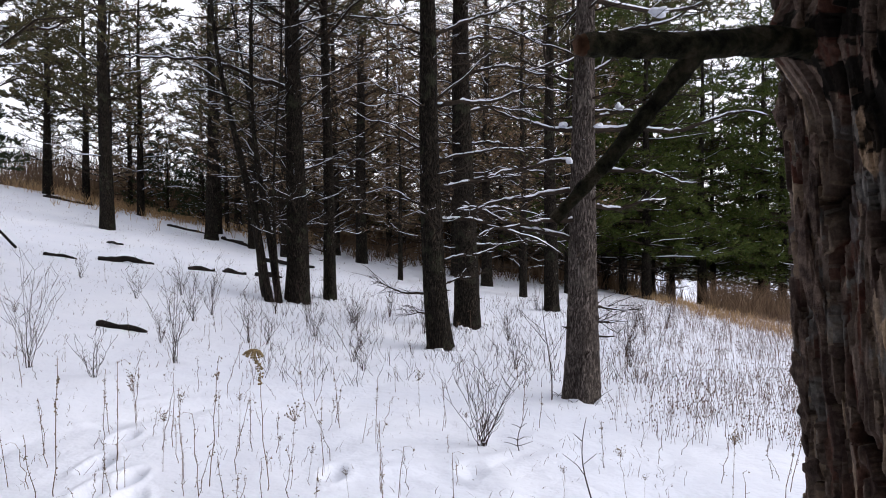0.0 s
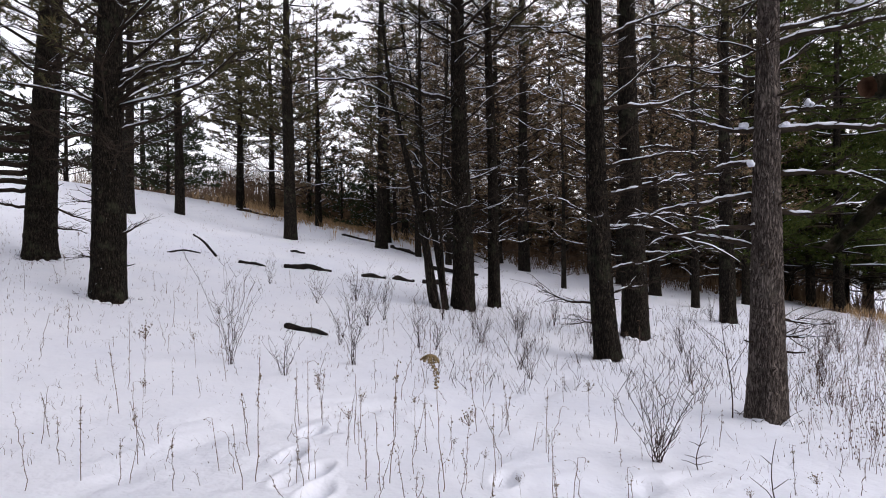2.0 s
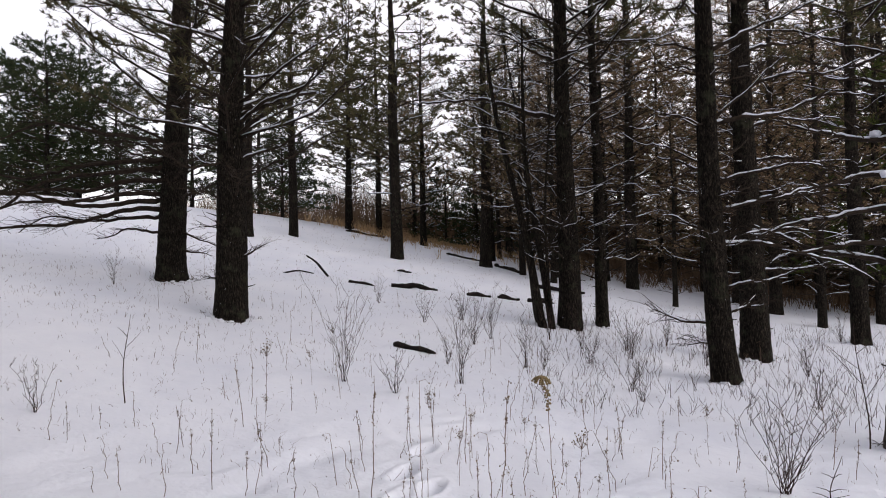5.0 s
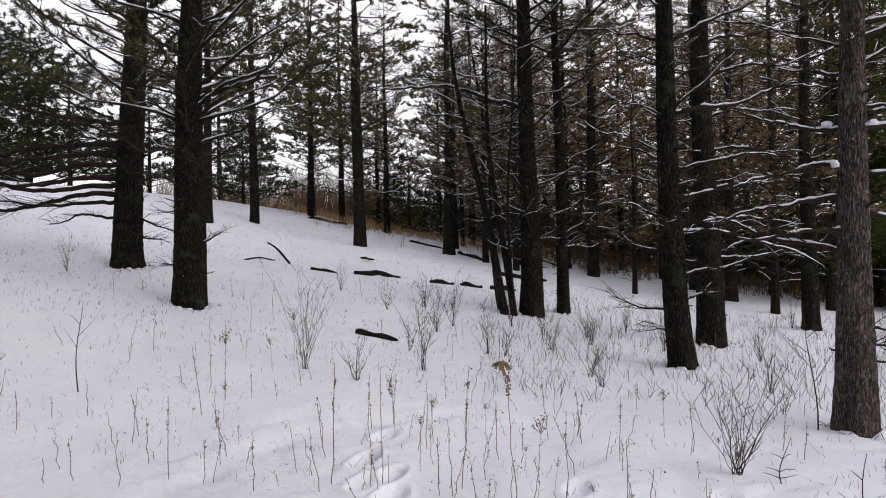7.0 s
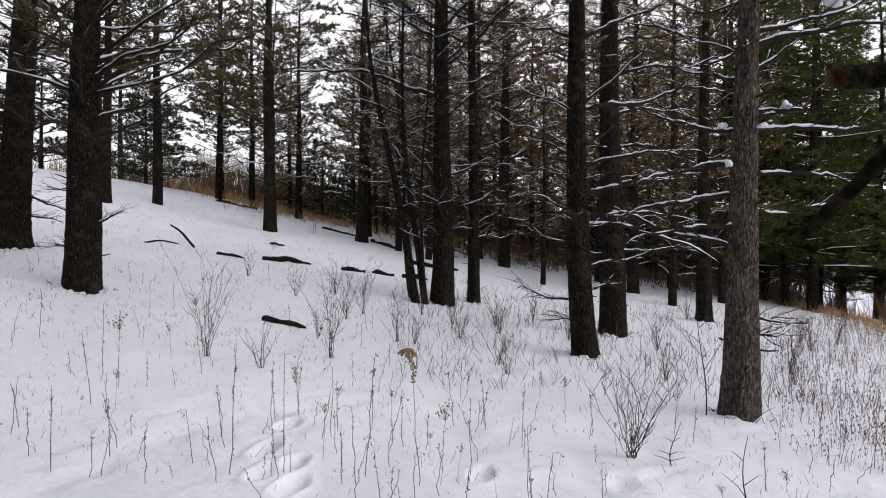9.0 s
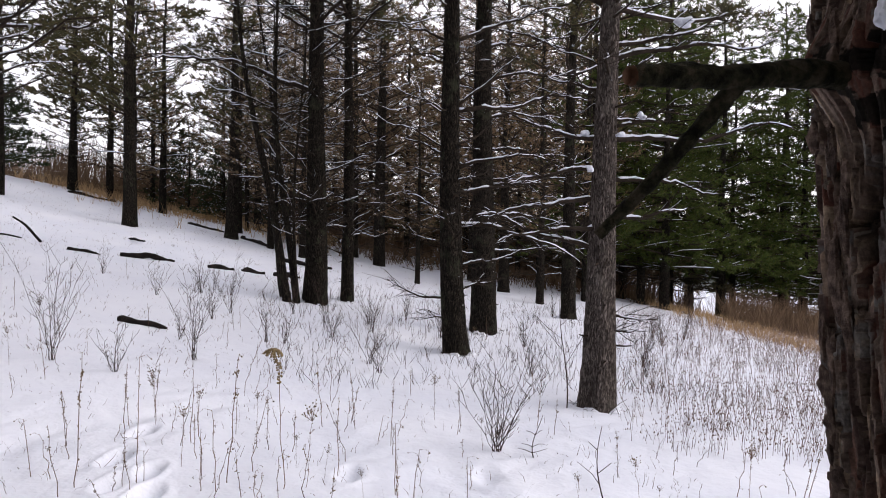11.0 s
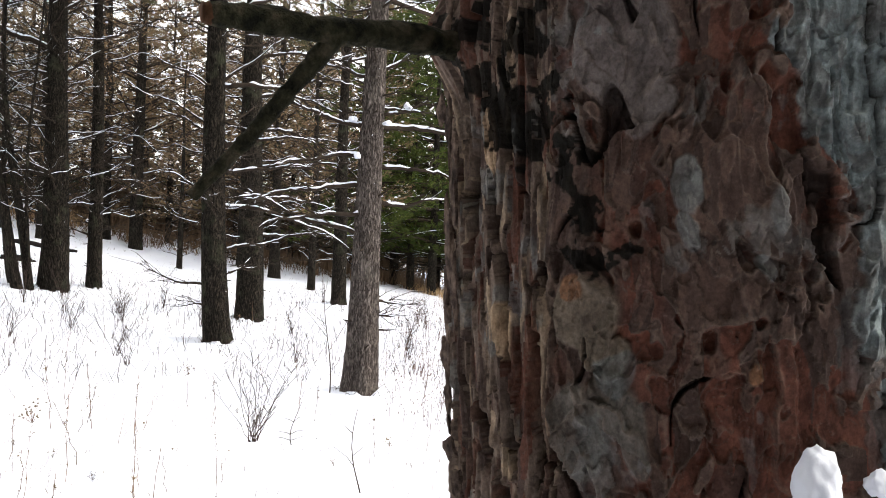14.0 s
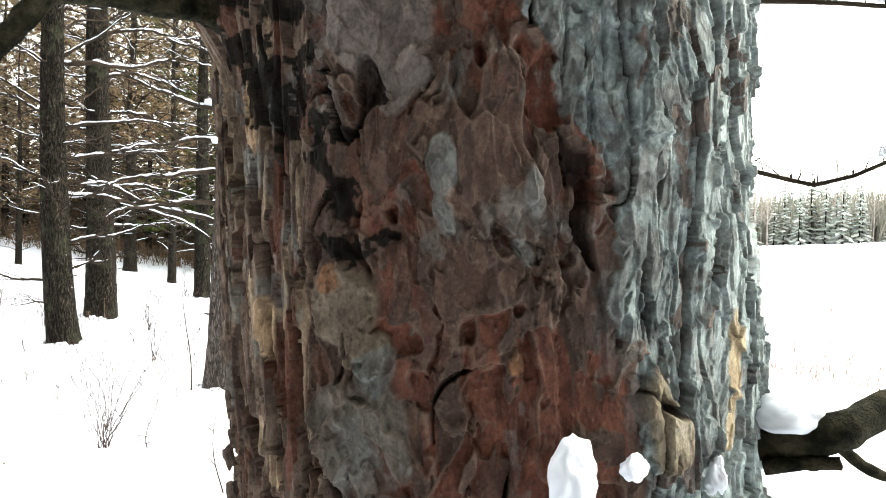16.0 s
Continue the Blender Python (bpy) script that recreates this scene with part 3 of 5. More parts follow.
F_LIMBS = [(1.0, 8, 0.65, 0.25, -0.08), (3.2, 0, 2.3, 1.2, 0.0), (2.9, 14, 1.4, 0.6, 0.0), (3.0, 175, 1.2, 0.6, 0.0), (2.4, 182, 0.9, 0.5, 0.0),
           (0.62, 190, 0.5, 0.05, 0.0), (1.5, 186, 0.6, 0.1, 0.0), (3.7, 168, 1.6, 0.6, 0.0), (3.4, 12, 2.8, 0.5, 0.1), (3.0, -14, 2.4, 0.9, 0.0), (2.6, 20, 1.8, 0.7, 0.0)]
H_LIMBS = [(1.5, 214, 4.2, -0.5, 0.1), (1.72, 219, 4.4, -0.35, 0.05), (2.4, 213, 4.6, -0.95, 0.1), (2.15, 215, 4.5, -0.55, 0.12), (1.8, 222, 4.0, -0.3, 0.1), (2.6, 211, 4.6, -0.6, 0.12), (1.35, 205, 3.2, -0.3, 0.1), (2.9, 222, 3.8, 0.1, 0.1), (1.05, 176, 2.2, -0.1, 0.05), (2.2, 188, 2.4, 0.3, 0.1), (1.05, 10, 1.2, -0.35, 0.0), (2.6, 178, 2.2, 0.7, 0.0),
           (2.9, 200, 2.0, 0.8, 0.0), (2.4, 4, 1.2, 0.4, 0.0), (0.6, 20, 0.9, -0.05, 0.0)]

near_pine(1.42, 7.06, 0.156, 9.5, (0.014, 0.0), 11, "grey-barked pine with snow-laden bare branches on the slope", BARK_GREY, G_LIMBS, [(2.9, 4.4, 0.5, 4, 1.1)], 4.1, flare=0.27, spread=0.5, lumps=[(0.80, 0.0, 3.95, 0.10, 0.06), (0.38, -0.06, 2.98, 0.045, 0.06), (-0.17, 0.0, 2.80, 0.05, 0.05), (-0.14, -0.1, 2.42, 0.04, 0.05), (0.16, -0.12, 2.78, 0.05, 0.04)])
near_pine(-0.03, 10.12, 0.185, 11.5, (-0.022, 0.0, -0.09), 12, "slender dark pine, bent at its foot, with snowy bare branches", BARK_DARK, B_LIMBS, [(1.4, 5.6, 0.42, 4, 1.15)], 5.6)
near_pine(0.43, 12.5, 0.235, 12.5, (-0.018, 0.0), 13, "dark pine with a rust-brown foot behind a slender one", BARK_DARK, C_LIMBS, [(1.0, 6.0, 0.42, 4, 1.25)], 6.0)
near_pine(-2.91, 13.7, 0.225, 13.0, (-0.012, 0.0), 14, "straight dark pine beside a clump of thin stems", BARK_DARK, D_LIMBS, [(1.2, 6.6, 0.36, 4, 1.6)], 5.6)
near_pine(-2.41, 14.5, 0.135, 11.0, (-0.008, 0.0), 15, "thin dark pine close behind a thicker one", BARK_DARK, [], [(1.0, 6.0, 0.36, 4, 1.3)], 5.5)
near_pine(-7.79, 9.34, 0.275, 12.0, (0.018, 0.0), 16, "thick dark pine with few low branches on the hillside", BARK_DARK, F_LIMBS, [(1.9, 5.4, 0.28, 4, 2.0)], 3.0, 0.4)
near_pine(-11.02, 11.32, 0.31, 13.0, (0.06, 0.0), 17, "thick leaning pine with long twiggy low branches", BARK_DARK, H_LIMBS, [(1.6, 5.6, 0.3, 4, 2.1)], 3.5, 0.2)
near_pine(2.43, 15.57, 0.165, 11.0, (0.0, 0.0), 18, "dark pine half hidden on the lower slope", BARK_DARK, [], [(1.5, 5.5, 0.5, 4, 1.3)], 5.5)


# ---- pines further up the slope and behind, and unseen ones added for shade: a few kinds, copied ----
def wood_pine(seed, r0, top, bare_from, crown_from, reach, needle_mat, label, tuft_n=7, snow_rate=0.3, bare_step=0.5, droop=0.0, twig_n=7, sides=10, tuft_w=0.011, tuft_l=0.17):
    rnd = random.Random(seed)
    tree = thing("pine_tree", 0, 0, -50, label, "tree", "pines of the wood behind")
    h = Heap()
    ph = trunk_mesh(h, r0, top, (rnd.uniform(-0.015, 0.015), 0), rnd, sides)
    part("trunk", h, BARK_DARK, tree)
    wood, snow, needles, tips = Heap(), Heap(), Heap(), []
    z = bare_from
    while z < top - 0.3:
        live = z >= crown_from
        s = max(0.0, (z - crown_from) / (top - crown_from))
        ln = reach * ((1 - s) ** 0.75 + 0.12) if live else reach * rnd.uniform(0.4, 0.8)
        a0 = rnd.uniform(0, 360)
        for k in range(4):
            if rnd.random() < 0.15:
                continue
            L = ln * rnd.uniform(0.65, 1.15)
            ax, ay = trunk_axis(z, (0, 0), ph)
            pts = limb_path(z, a0 + k * 90 + rnd.uniform(-25, 25), L, L * (rnd.uniform(0.0, 0.35) - droop), rnd.uniform(-0.03, 0.06), rnd, 5) + np.array([ax, ay, 0])
            grow_limb(wood, snow, pts, 0.010 + 0.009 * L, rnd, int(twig_n * L), 0.55, 0.5, 0.05, 3, tips if live else None)
        z += bare_step * rnd.uniform(0.8, 1.2)
    needle_crown(tips, rnd, needles, snow, tuft_l, tuft_w, tuft_n, snow_rate)
    br = part("brushwood", wood, TWIG, tree)
    if needles.v:
        part("needles", needles, needle_mat, br, smooth=False)
    part("snow", snow, SNOW, br, "lying snow")
    return tree


def place(kind, x, y, scale, turn, label=""):
    ob = copy_thing(kind, pose(x, y, height(x, y), 0, 0, turn) @ Matrix.Scale(scale, 4))
    if label:
        ob["label"] = label
    return ob


TALL_A = wood_pine(31, 0.22, 13.0, 1.6, 3.0, 2.5, NEEDLE_DARK, "tall dark pine with snow-dusted needles on the hill", 34, 0.34, 0.62, -0.05, 8, tuft_w=0.014, tuft_l=0.15)
TALL_B = wood_pine(32, 0.16, 12.0, 1.4, 3.8, 2.2, NEEDLE_DARK, "tall thin pine with a high snowy crown", 34, 0.34, 0.62, -0.05, 8, tuft_w=0.014, tuft_l=0.15)
BARE_A = wood_pine(33, 0.17, 12.0, 0.8, 2.6, 2.2, NEEDLE_BROWN, "dark pine with many bare snowy branches", 9, 0.10, 0.34, -0.15, 12, tuft_w=0.008, tuft_l=0.11)
BARE_B = wood_pine(34, 0.14, 11.0, 0.6, 2.2, 2.0, NEEDLE_BROWN, "slim dark pine with dry brown twigs", 9, 0.10, 0.34, -0.15, 12, tuft_w=0.008, tuft_l=0.11)
DENSE_A = wood_pine(37, 0.17, 13.0, 0.5, 0.9, 2.6, NEEDLE_BROWN, "dark thick-branched pine deep in the wood, copied unseen for shade", 16, 0.10, 0.46, -0.08, 10, 7, 0.020, 0.20)
DENSE_B = wood_pine(38, 0.15, 12.0, 0.5, 0.8, 2.4, NEEDLE_DARK, "dark green thick-branched pine deep in the wood, copied unseen for shade", 16, 0.10, 0.46, -0.08, 10, 7, 0.020, 0.20)
GREEN_A = wood_pine(35, 0.16, 11.0, 0.9, 1.0, 2.7, NEEDLE_GREEN, "green pine with needled branches to the ground", 22, 0.05, 0.38, 0.15, 12, tuft_w=0.014, tuft_l=0.14)
GREEN_B = wood_pine(36, 0.09, 5.0, 0.3, 0.3, 2.1, NEEDLE_SHADE, "young bushy green pine with snow on its needles", 30, 0.16, 0.26, -0.05, 12, tuft_w=0.012, tuft_l=0.15)

HILL_PINES = [(TALL_A, -10.28, 20.92, 1.0, 20), (TALL_A, -7.79, 22.98, 0.95, 140), (TALL_B, -14.72, 21.34, 1.1, 60), (TALL_B, -16.6, 28.6, 1.0, 200), (TALL_A, -17.1, 29.6, 0.85, 300),
              (TALL_B, -15.4, 29.5, 1.0, 100), (TALL_B, -14.97, 19.0, 1.05, 250), (TALL_B, -9.0, 33.0, 0.7, 90), (TALL_B, -12.0, 36.0, 1.0, 10), (TALL_A, -22.0, 38.0, 0.9, 130),
              (TALL_B, -19.0, 33.0, 0.9, 45), (TALL_A, -25.0, 33.0, 0.8, 15), (TALL_B, -13.2, 27.0, 0.8, 170)]
DARK_PINES = [(BARE_A, -2.79, 23.15, 1.2, 45), (BARE_B, -1.27, 20.03, 0.55, 10), (BARE_A, 1.32, 21.04, 1.0, 80), (BARE_B, -6.0, 25.5, 1.0, 33), (BARE_A, -4.6, 27.5, 1.05, 170),
              (BARE_A, -0.6, 26.0, 1.0, 220), (BARE_B, 0.9, 28.0, 1.15, 300), (BARE_A, 2.9, 25.0, 1.1, 20), (BARE_B, 3.9, 21.5, 1.0, 77)]
DEEP_PINES = [(DENSE_A, -3.6, 32, 0.93, 120), (DENSE_B, -1.8, 30.5, 0.85, 260), (DENSE_A, 1.8, 33, 0.93, 310), (DENSE_B, 4.8, 30, 0.93, 150), (DENSE_A, -6.3, 33.5, 0.85, 15),
              (DENSE_A, 3.6, 37, 1.01, 66), (DENSE_A, -1, 38, 1.01, 5), (DENSE_B, 6.2, 26.5, 1, 200), (DENSE_B, -5, 40, 0.93, 40), (DENSE_A, 6.5, 34, 1.2, 75),
              (DENSE_B, 1, 43, 1.01, 170), (DENSE_A, 9, 40, 1.2, 200), (DENSE_B, -9, 42, 1, 130), (DENSE_A, 12.5, 38, 1.2, 30), (DENSE_B, 18, 30, 1.1, 110)]
GREEN_PINES = [(GREEN_A, 6.8, 23.0, 1.1, 30), (GREEN_A, 9.6, 25.5, 1.1, 120), (GREEN_A, 8.3, 27.5, 1.2, 210), (GREEN_A, 4.4, 23.0, 1.1, 300), (GREEN_A, 12.6, 25.5, 1.1, 20),
               (GREEN_A, 13.0, 28.0, 1.2, 75), (GREEN_A, 9.0, 30.0, 1.2, 160), (GREEN_A, 15.5, 33.0, 1.2, 260), (GREEN_A, 12.6, 24.0, 1.0, 110), (GREEN_B, -24.0, 18.5, 1.3, 0),
               (GREEN_B, -21.5, 19.5, 1.0, 90), (GREEN_B, -26.5, 22.0, 1.5, 190), (GREEN_B, -21.0, 23.0, 1.0, 280), (GREEN_B, -18.5, 26.0, 0.9, 33), (GREEN_B, -29.0, 20.0, 1.4, 60),
               (GREEN_B, -12.5, 31.0, 0.8, 10), (GREEN_B, -10.0, 28.5, 0.7, 120), (GREEN_B, -20.0, 29.0, 0.9, 200), (GREEN_B, -7.5, 30.0, 0.8, 77)]
EAST_WOOD = [(DENSE_B, 7, 29.5, 0.95, 40), (DENSE_B, 10.8, 27.5, 0.9, 130), (DENSE_B, 14.8, 26, 0.85, 220), (GREEN_A, 6.4, 24.5, 1.0, 190), (DENSE_B, 11.5, 34.5, 1.1, 310),
             (DENSE_B, 16.8, 37, 1.1, 10), (DENSE_B, 7.8, 36.5, 1.1, 90)]
NEAR_WOOD = [(BARE_B, -5.0, 21.4, 0.75, 15), (BARE_B, -6.3, 22.4, 0.8, 200), (BARE_A, -8.3, 25.2, 0.8, 120), (DENSE_A, -7.6, 29, 0.72, 50), (DENSE_A, -2.2, 27.5, 0.8, 140), (BARE_A, -3.9, 24.6, 1.0, 280), (DENSE_A, 0.2, 31, 0.85, 20), (BARE_B, -5.2, 23.2, 0.9, 100),
             (DENSE_B, 2.4, 29, 0.85, 330), (BARE_A, 0.4, 23.6, 0.95, 60), (DENSE_A, -4.9, 36.5, 0.93, 200), (BARE_B, 2.2, 19.0, 0.8, 250), (DENSE_A, 3.4, 33.5, 0.93, 10)]
CREST_PINES = [(TALL_A, -21.5, 27.0, 0.7, 40), (TALL_B, -11.2, 31.5, 0.8, 210), (TALL_B, -8.6, 27.2, 0.6, 20), (TALL_A, -18.2, 36.5, 0.7, 170),
               (DENSE_B, -14.5, 47, 0.45, 30), (DENSE_A, -19.5, 44, 0.45, 100), (DENSE_B, -24, 42, 0.45, 200), (DENSE_B, -10.5, 48, 0.5, 310), (DENSE_A, -29, 36, 0.4, 20),
               (BARE_A, -8.6, 28.6, 0.95, 65), (BARE_B, -6.8, 27.2, 1.0, 190), (BARE_A, -12.4, 28.0, 0.9, 280), (BARE_B, -10.0, 30.5, 1.0, 15), (DENSE_A, -14.2, 31.0, 0.75, 95),
               (DENSE_B, -30.5, 22.5, 0.62, 40), (DENSE_A, -33.0, 25.5, 0.6, 140)]
# unseen pines added behind and beside the camera to darken trunks and snow
UNSEEN_SHADE_PINES = [(DENSE_A, -6.2, 0.4, 0.9, 310), (DENSE_B, -4.3, -1.8, 0.9, 55), (DENSE_B, -9.4, 2.4, 0.95, 140), (DENSE_B, 0.4, -3.1, 0.85, 160), (DENSE_A, -1.3, -3.5, 0.85, 20), (DENSE_B, 2.1, -3.2, 0.85, 290), (DENSE_A, -8.2, 1.2, 1.0, 44), (DENSE_B, -11.6, 3.2, 1.0, 210), (DENSE_B, -5.6, -1.2, 1.0, 100), (DENSE_B, -3, -5, 1, 10), (DENSE_B, -7, -4, 1, 200), (DENSE_A, -5, -9, 1.1, 300), (DENSE_B, -1.5, -10.5, 1.1, 60),
              (DENSE_A, -10.5, -7, 1.1, 150), (DENSE_A, -13.5, -2, 1, 30), (DENSE_B, -8.5, -13, 1.1, 20), (DENSE_B, -2.6, -2.9, 0.9, 75), (DENSE_A, -0.6, -4.6, 1.0, 15), (DENSE_B, 1.6, -5.6, 1.0, 250), (DENSE_A, -14, 3.6, 1.0, 80), (DENSE_B, -19, 6, 1.1, 10), (DENSE_A, -9.8, 0.8, 1.0, 130)]
for kind, x, y, s, turn in EAST_WOOD + NEAR_WOOD + CREST_PINES + UNSEEN_SHADE_PINES + HILL_PINES + DARK_PINES + DEEP_PINES + GREEN_PINES:
    place(kind, x, y, s, turn)
for kind in (TALL_A, TALL_B, BARE_A, BARE_B, DENSE_A, DENSE_B, GREEN_A, GREEN_B):
    for o in (*kind.children_recursive, kind):
        bpy.data.objects.remove(o)


# ---- the plated pine beside the camera ----
AXIS_X, AXIS_Y, AXIS_Z, AXIS_LEAN, TRUNK_R = 0.42, 0.46, 1.53, (-0.05, 0.03), 0.178
FACE = radians(-121.4)  # the side that is seen from close by


def cells(u, v, k, jitter=0.9):
    """The random number of the nearest cell of an uneven grid."""
    i0, j0 = np.floor(u).astype(np.int64), np.floor(v).astype(np.int64)
    best, r = np.full(u.shape, 9.0), np.zeros(u.shape)
    for a in (-1, 0, 1):
        for b in (-1, 0, 1):
            i, j = i0 + a, j0 + b
            d = (u - i - 0.5 - jitter * (hashed(i, j, k) - 0.5)) ** 2 + (v - j - 0.5 - jitter * (hashed(i, j, k + 1) - 0.5)) ** 2
            r = np.where(d < best, hashed(i, j, k + 2), r)
            best = np.minimum(best, d)
    return r


def step(x, a, b):
    t = np.clip((x - a) / (b - a), 0, 1)
    return t * t * (3 - 2 * t)


def build_plated_pine():
    bx, by = AXIS_X - AXIS_LEAN[0] * AXIS_Z, AXIS_Y - AXIS_LEAN[1] * AXIS_Z
    base = height(bx, by)
    tree = thing("pine_tree", bx, by, base, "old pine with thick plated red-grey bark and broken branches", "tree")
    # fine on the near face at eye level, coarse elsewhere
    phi = np.concatenate([np.linspace(-82, 68, 740), np.linspace(68, 278, 50)[1:-1]])
    zs = np.concatenate([np.linspace(base - 0.4, 1.30, 24)[:-1], np.linspace(1.30, 1.75, 620), np.linspace(1.75, 12.0, 50)[1:]])
    S, Z = np.meshgrid(phi, zs)
    a = np.radians(S) * TRUNK_R

    def octaves(k, sa, sz, n=4, wu=0.0, wv=0.0):
        """Layered noise, spread to about 0..1."""
        u, v, t = (a + wu) / sa, (Z + wv) / sz, 0.0
        for o in range(n):
            c, d = 2 ** o * math.cos(0.12 + 1.1 * o), 2 ** o * math.sin(0.12 + 1.1 * o)
            t = t + 0.55 ** o * smooth_noise(c * u - d * v + 7.3 * o, d * u + c * v + 3.1 * o, k + o)
        return np.clip((t / sum(0.55 ** o for o in range(n)) - 0.5) * 2.0 + 0.5, 0, 1)
    slow_u, slow_v = 0.010 * (octaves(5, 0.030, 0.055, 2) - 0.5), 0.014 * (octaves(25, 0.030, 0.045, 2) - 0.5)
    wu = slow_u + 0.0018 * (smooth_noise(a / 0.004, Z / 0.006, 15) - 0.5)
    wv = slow_v + 0.0022 * (smooth_noise(a / 0.004, Z / 0.005, 35) - 0.5)
    Sw, Zw = S + np.degrees(wu / TRUNK_R), Z + 0.8 * wv

    def spot(s0, z0, ws, wz, hard=0.10):
        """A ragged oval patch with a crisp rim."""
        return 1 - step(np.hypot((Sw - s0) / ws, (Zw - z0) / wz), 1 - hard, 1 + hard)

    back = step(S, 150, 170)
    left = np.maximum(step(-Sw, 26, 32), back)
    right_edge = np.interp(Z, (1.40, 1.43, 1.46, 1.475, 1.487, 1.512, 1.545, 1.565, 1.585, 1.602, 1.633, 1.70), (25, 25, 27, 28, 22.5, 20, 18, 19, 15, 12.5, 9, 6))
    old = step(Sw + 260 * (octaves(44, 0.010, 0.014, 3) - 0.5) * 0.016 - right_edge, -0.35, 0.35)
    right = old * (1 - back)
    mid = (1 - left) * (1 - right)

    # thin sheets lying over one another; each ends in a steep scalloped rim that lifts a little
    h, level, rims = np.zeros(S.shape), np.zeros(S.shape), np.zeros(S.shape)
    ids = np.zeros(S.shape, dtype=np.int64)
    for i, (sa, sz, deep, bar) in enumerate(((0.046, 0.085, 0.0034, 0.46), (0.027, 0.052, 0.0026, 0.50), (0.017, 0.031, 0.0018, 0.52), (0.0105, 0.018, 0.0009, 0.54), (0.006, 0.010, 0.0004, 0.55))):
        f = octaves(101 + 10 * i, sa, sz, 3, wu, wv) * (1 - left) + octaves(161 + 10 * i, sa * 0.36, sz * 2.2, 2, 0.6 * slow_u, slow_v) * left
        q = f - bar
        on = step(q, 0, 0.018)
        rim = np.exp(-((q - 0.03) / 0.03) ** 2) * on
        h += (1.4 - 0.5 * left - 0.5 * right) * deep * (on + 0.22 * rim)
        level += on * (0.4, 0.3, 0.2, 0.1, 0.0)[i]
        rims = np.maximum(rims, rim)
        ids = ids * 2 + (q > 0.015)
    # ridges with long splits on the one flank, plates with fewer splits on the other, hairline splits between
    gape = smooth_noise(a / 0.016, Z / 0.05, 71)
    r1 = cells((a + 1.3 * wu) / 0.024, (Z + 1.6 * wv) / 0.105, 11)
    r2 = cells((a + 0.7 * wu + 0.005 * np.sin(Z * 27)) / 0.0125, (Z + 1.3 * wv) / 0.110, 23)
    r3 = cells((a + 0.9 * wu) / 0.021, (Z + 1.2 * wv) / 0.055, 37)
    def split(k, sa, sz, wide):
        """Long upright splits that part and meet, with one side standing higher."""
        n = octaves(k, sa, sz, 2, 0.6 * slow_u + 0.35 * (wu - slow_u), slow_v)
        return step(n, 0.49, 0.51), 1 - step(np.abs(n - 0.5), 0.7 * wide, wide)
    up_l, crack2 = split(201, 0.0125, 0.110, 0.03 + 0.10 * gape)
    up_l2, crack4 = split(221, 0.0062, 0.065, 0.02 + 0.08 * smooth_noise(a / 0.009, Z / 0.03, 77))
    up_r, crack3 = split(241, 0.019, 0.085, 0.015 + 0.085 * gape * step(gape, 0.25, 0.5))
    up_m, crack1 = split(261, 0.032, 0.100, 0.065 * step(gape, 0.34, 0.58))
    r4 = cells((a + 0.8 * wu) / 0.0070, (Z + 1.5 * wv) / 0.060, 53)
    h += left * (0.0045 * up_l + 0.0022 * up_l2 - 0.014 * crack2 - 0.006 * crack4)
    h += right * (0.0040 * up_r + 0.0014 * up_l2 + 0.0030 - 0.011 * crack3 - 0.003 * crack4 * step(gape, 0.4, 0.5))
    h += mid * (0.0024 * up_m - 0.0060 * crack1)
    # single plates and hollows that stand out
    grey_plate = np.maximum(spot(-15.5, 1.632, 7.5, 0.036), spot(-12.5, 1.597, 4.2, 0.014))
    tan_plate = np.maximum(spot(-22.5, 1.497, 5.2, 0.021), spot(-18, 1.476, 4.0, 0.012))
    slant = np.maximum(spot(-17.5, 1.452, 3.0, 0.019), np.maximum(spot(-13.8, 1.438, 2.4, 0.020), spot(-23, 1.432, 5.0, 0.026)))
    curl = np.maximum(np.maximum(spot(-4.6, 1.557, 2.3, 0.013), spot(-5.0, 1.537, 1.7, 0.008)), np.maximum(spot(8.2, 1.553, 1.5, 0.010), spot(5.8, 1.523, 1.9, 0.008)))
    tan_right = spot(29.5, 1.444, 4.2, 0.022)
    coin = spot(3.4, 1.466, 1.7, 0.006)
    furrow = spot(-33.5, 1.455, 1.3, 0.060)
    pale = np.maximum(spot(-46.5, 1.592, 1.6, 0.024), spot(-42, 1.480, 2.2, 0.017))
    h += 0.0035 * grey_plate + 0.003 * tan_plate + 0.0030 * slant + 0.0018 * curl + 0.004 * tan_right + 0.002 * coin - 0.009 * furrow + 0.0015 * pale
    h += 0.0030 * (octaves(301, 0.06, 0.10, 2) - 0.5) + 0.0004 * (smooth_noise((a + wu) / 0.0022, (Z + wv) / 0.0045, 50) - 0.5)
    # swelling round the broken branch
    h = h + 0.022 * np.exp(-(((S + 62) * 0.0031) ** 2 + (Z - 1.662) ** 2) / 0.03 ** 2)
    flare = 0.07 * np.exp(-(Z - base) / 0.25)
    taper = 1 - 0.92 * np.maximum(Z - AXIS_Z, 0) / 10.6
    rad = (TRUNK_R - 0.0146 + flare) * taper + h * np.clip(taper, 0.4, 1)
    ang = FACE + np.radians(S)
    X = AXIS_X + AXIS_LEAN[0] * (Z - AXIS_Z) + rad * np.cos(ang) - bx
    Y = AXIS_Y + AXIS_LEAN[1] * (Z - AXIS_Z) + rad * np.sin(ang) - by
    me = bpy.data.meshes.new("trunk")
    nr, nc = S.shape
    idx = np.arange(nr * nc).reshape(nr, nc)
    nxt = np.roll(idx, -1, axis=1)
    quads = np.stack([idx[:-1], nxt[:-1], nxt[1:], idx[1:]], -1).reshape(-1, 4)
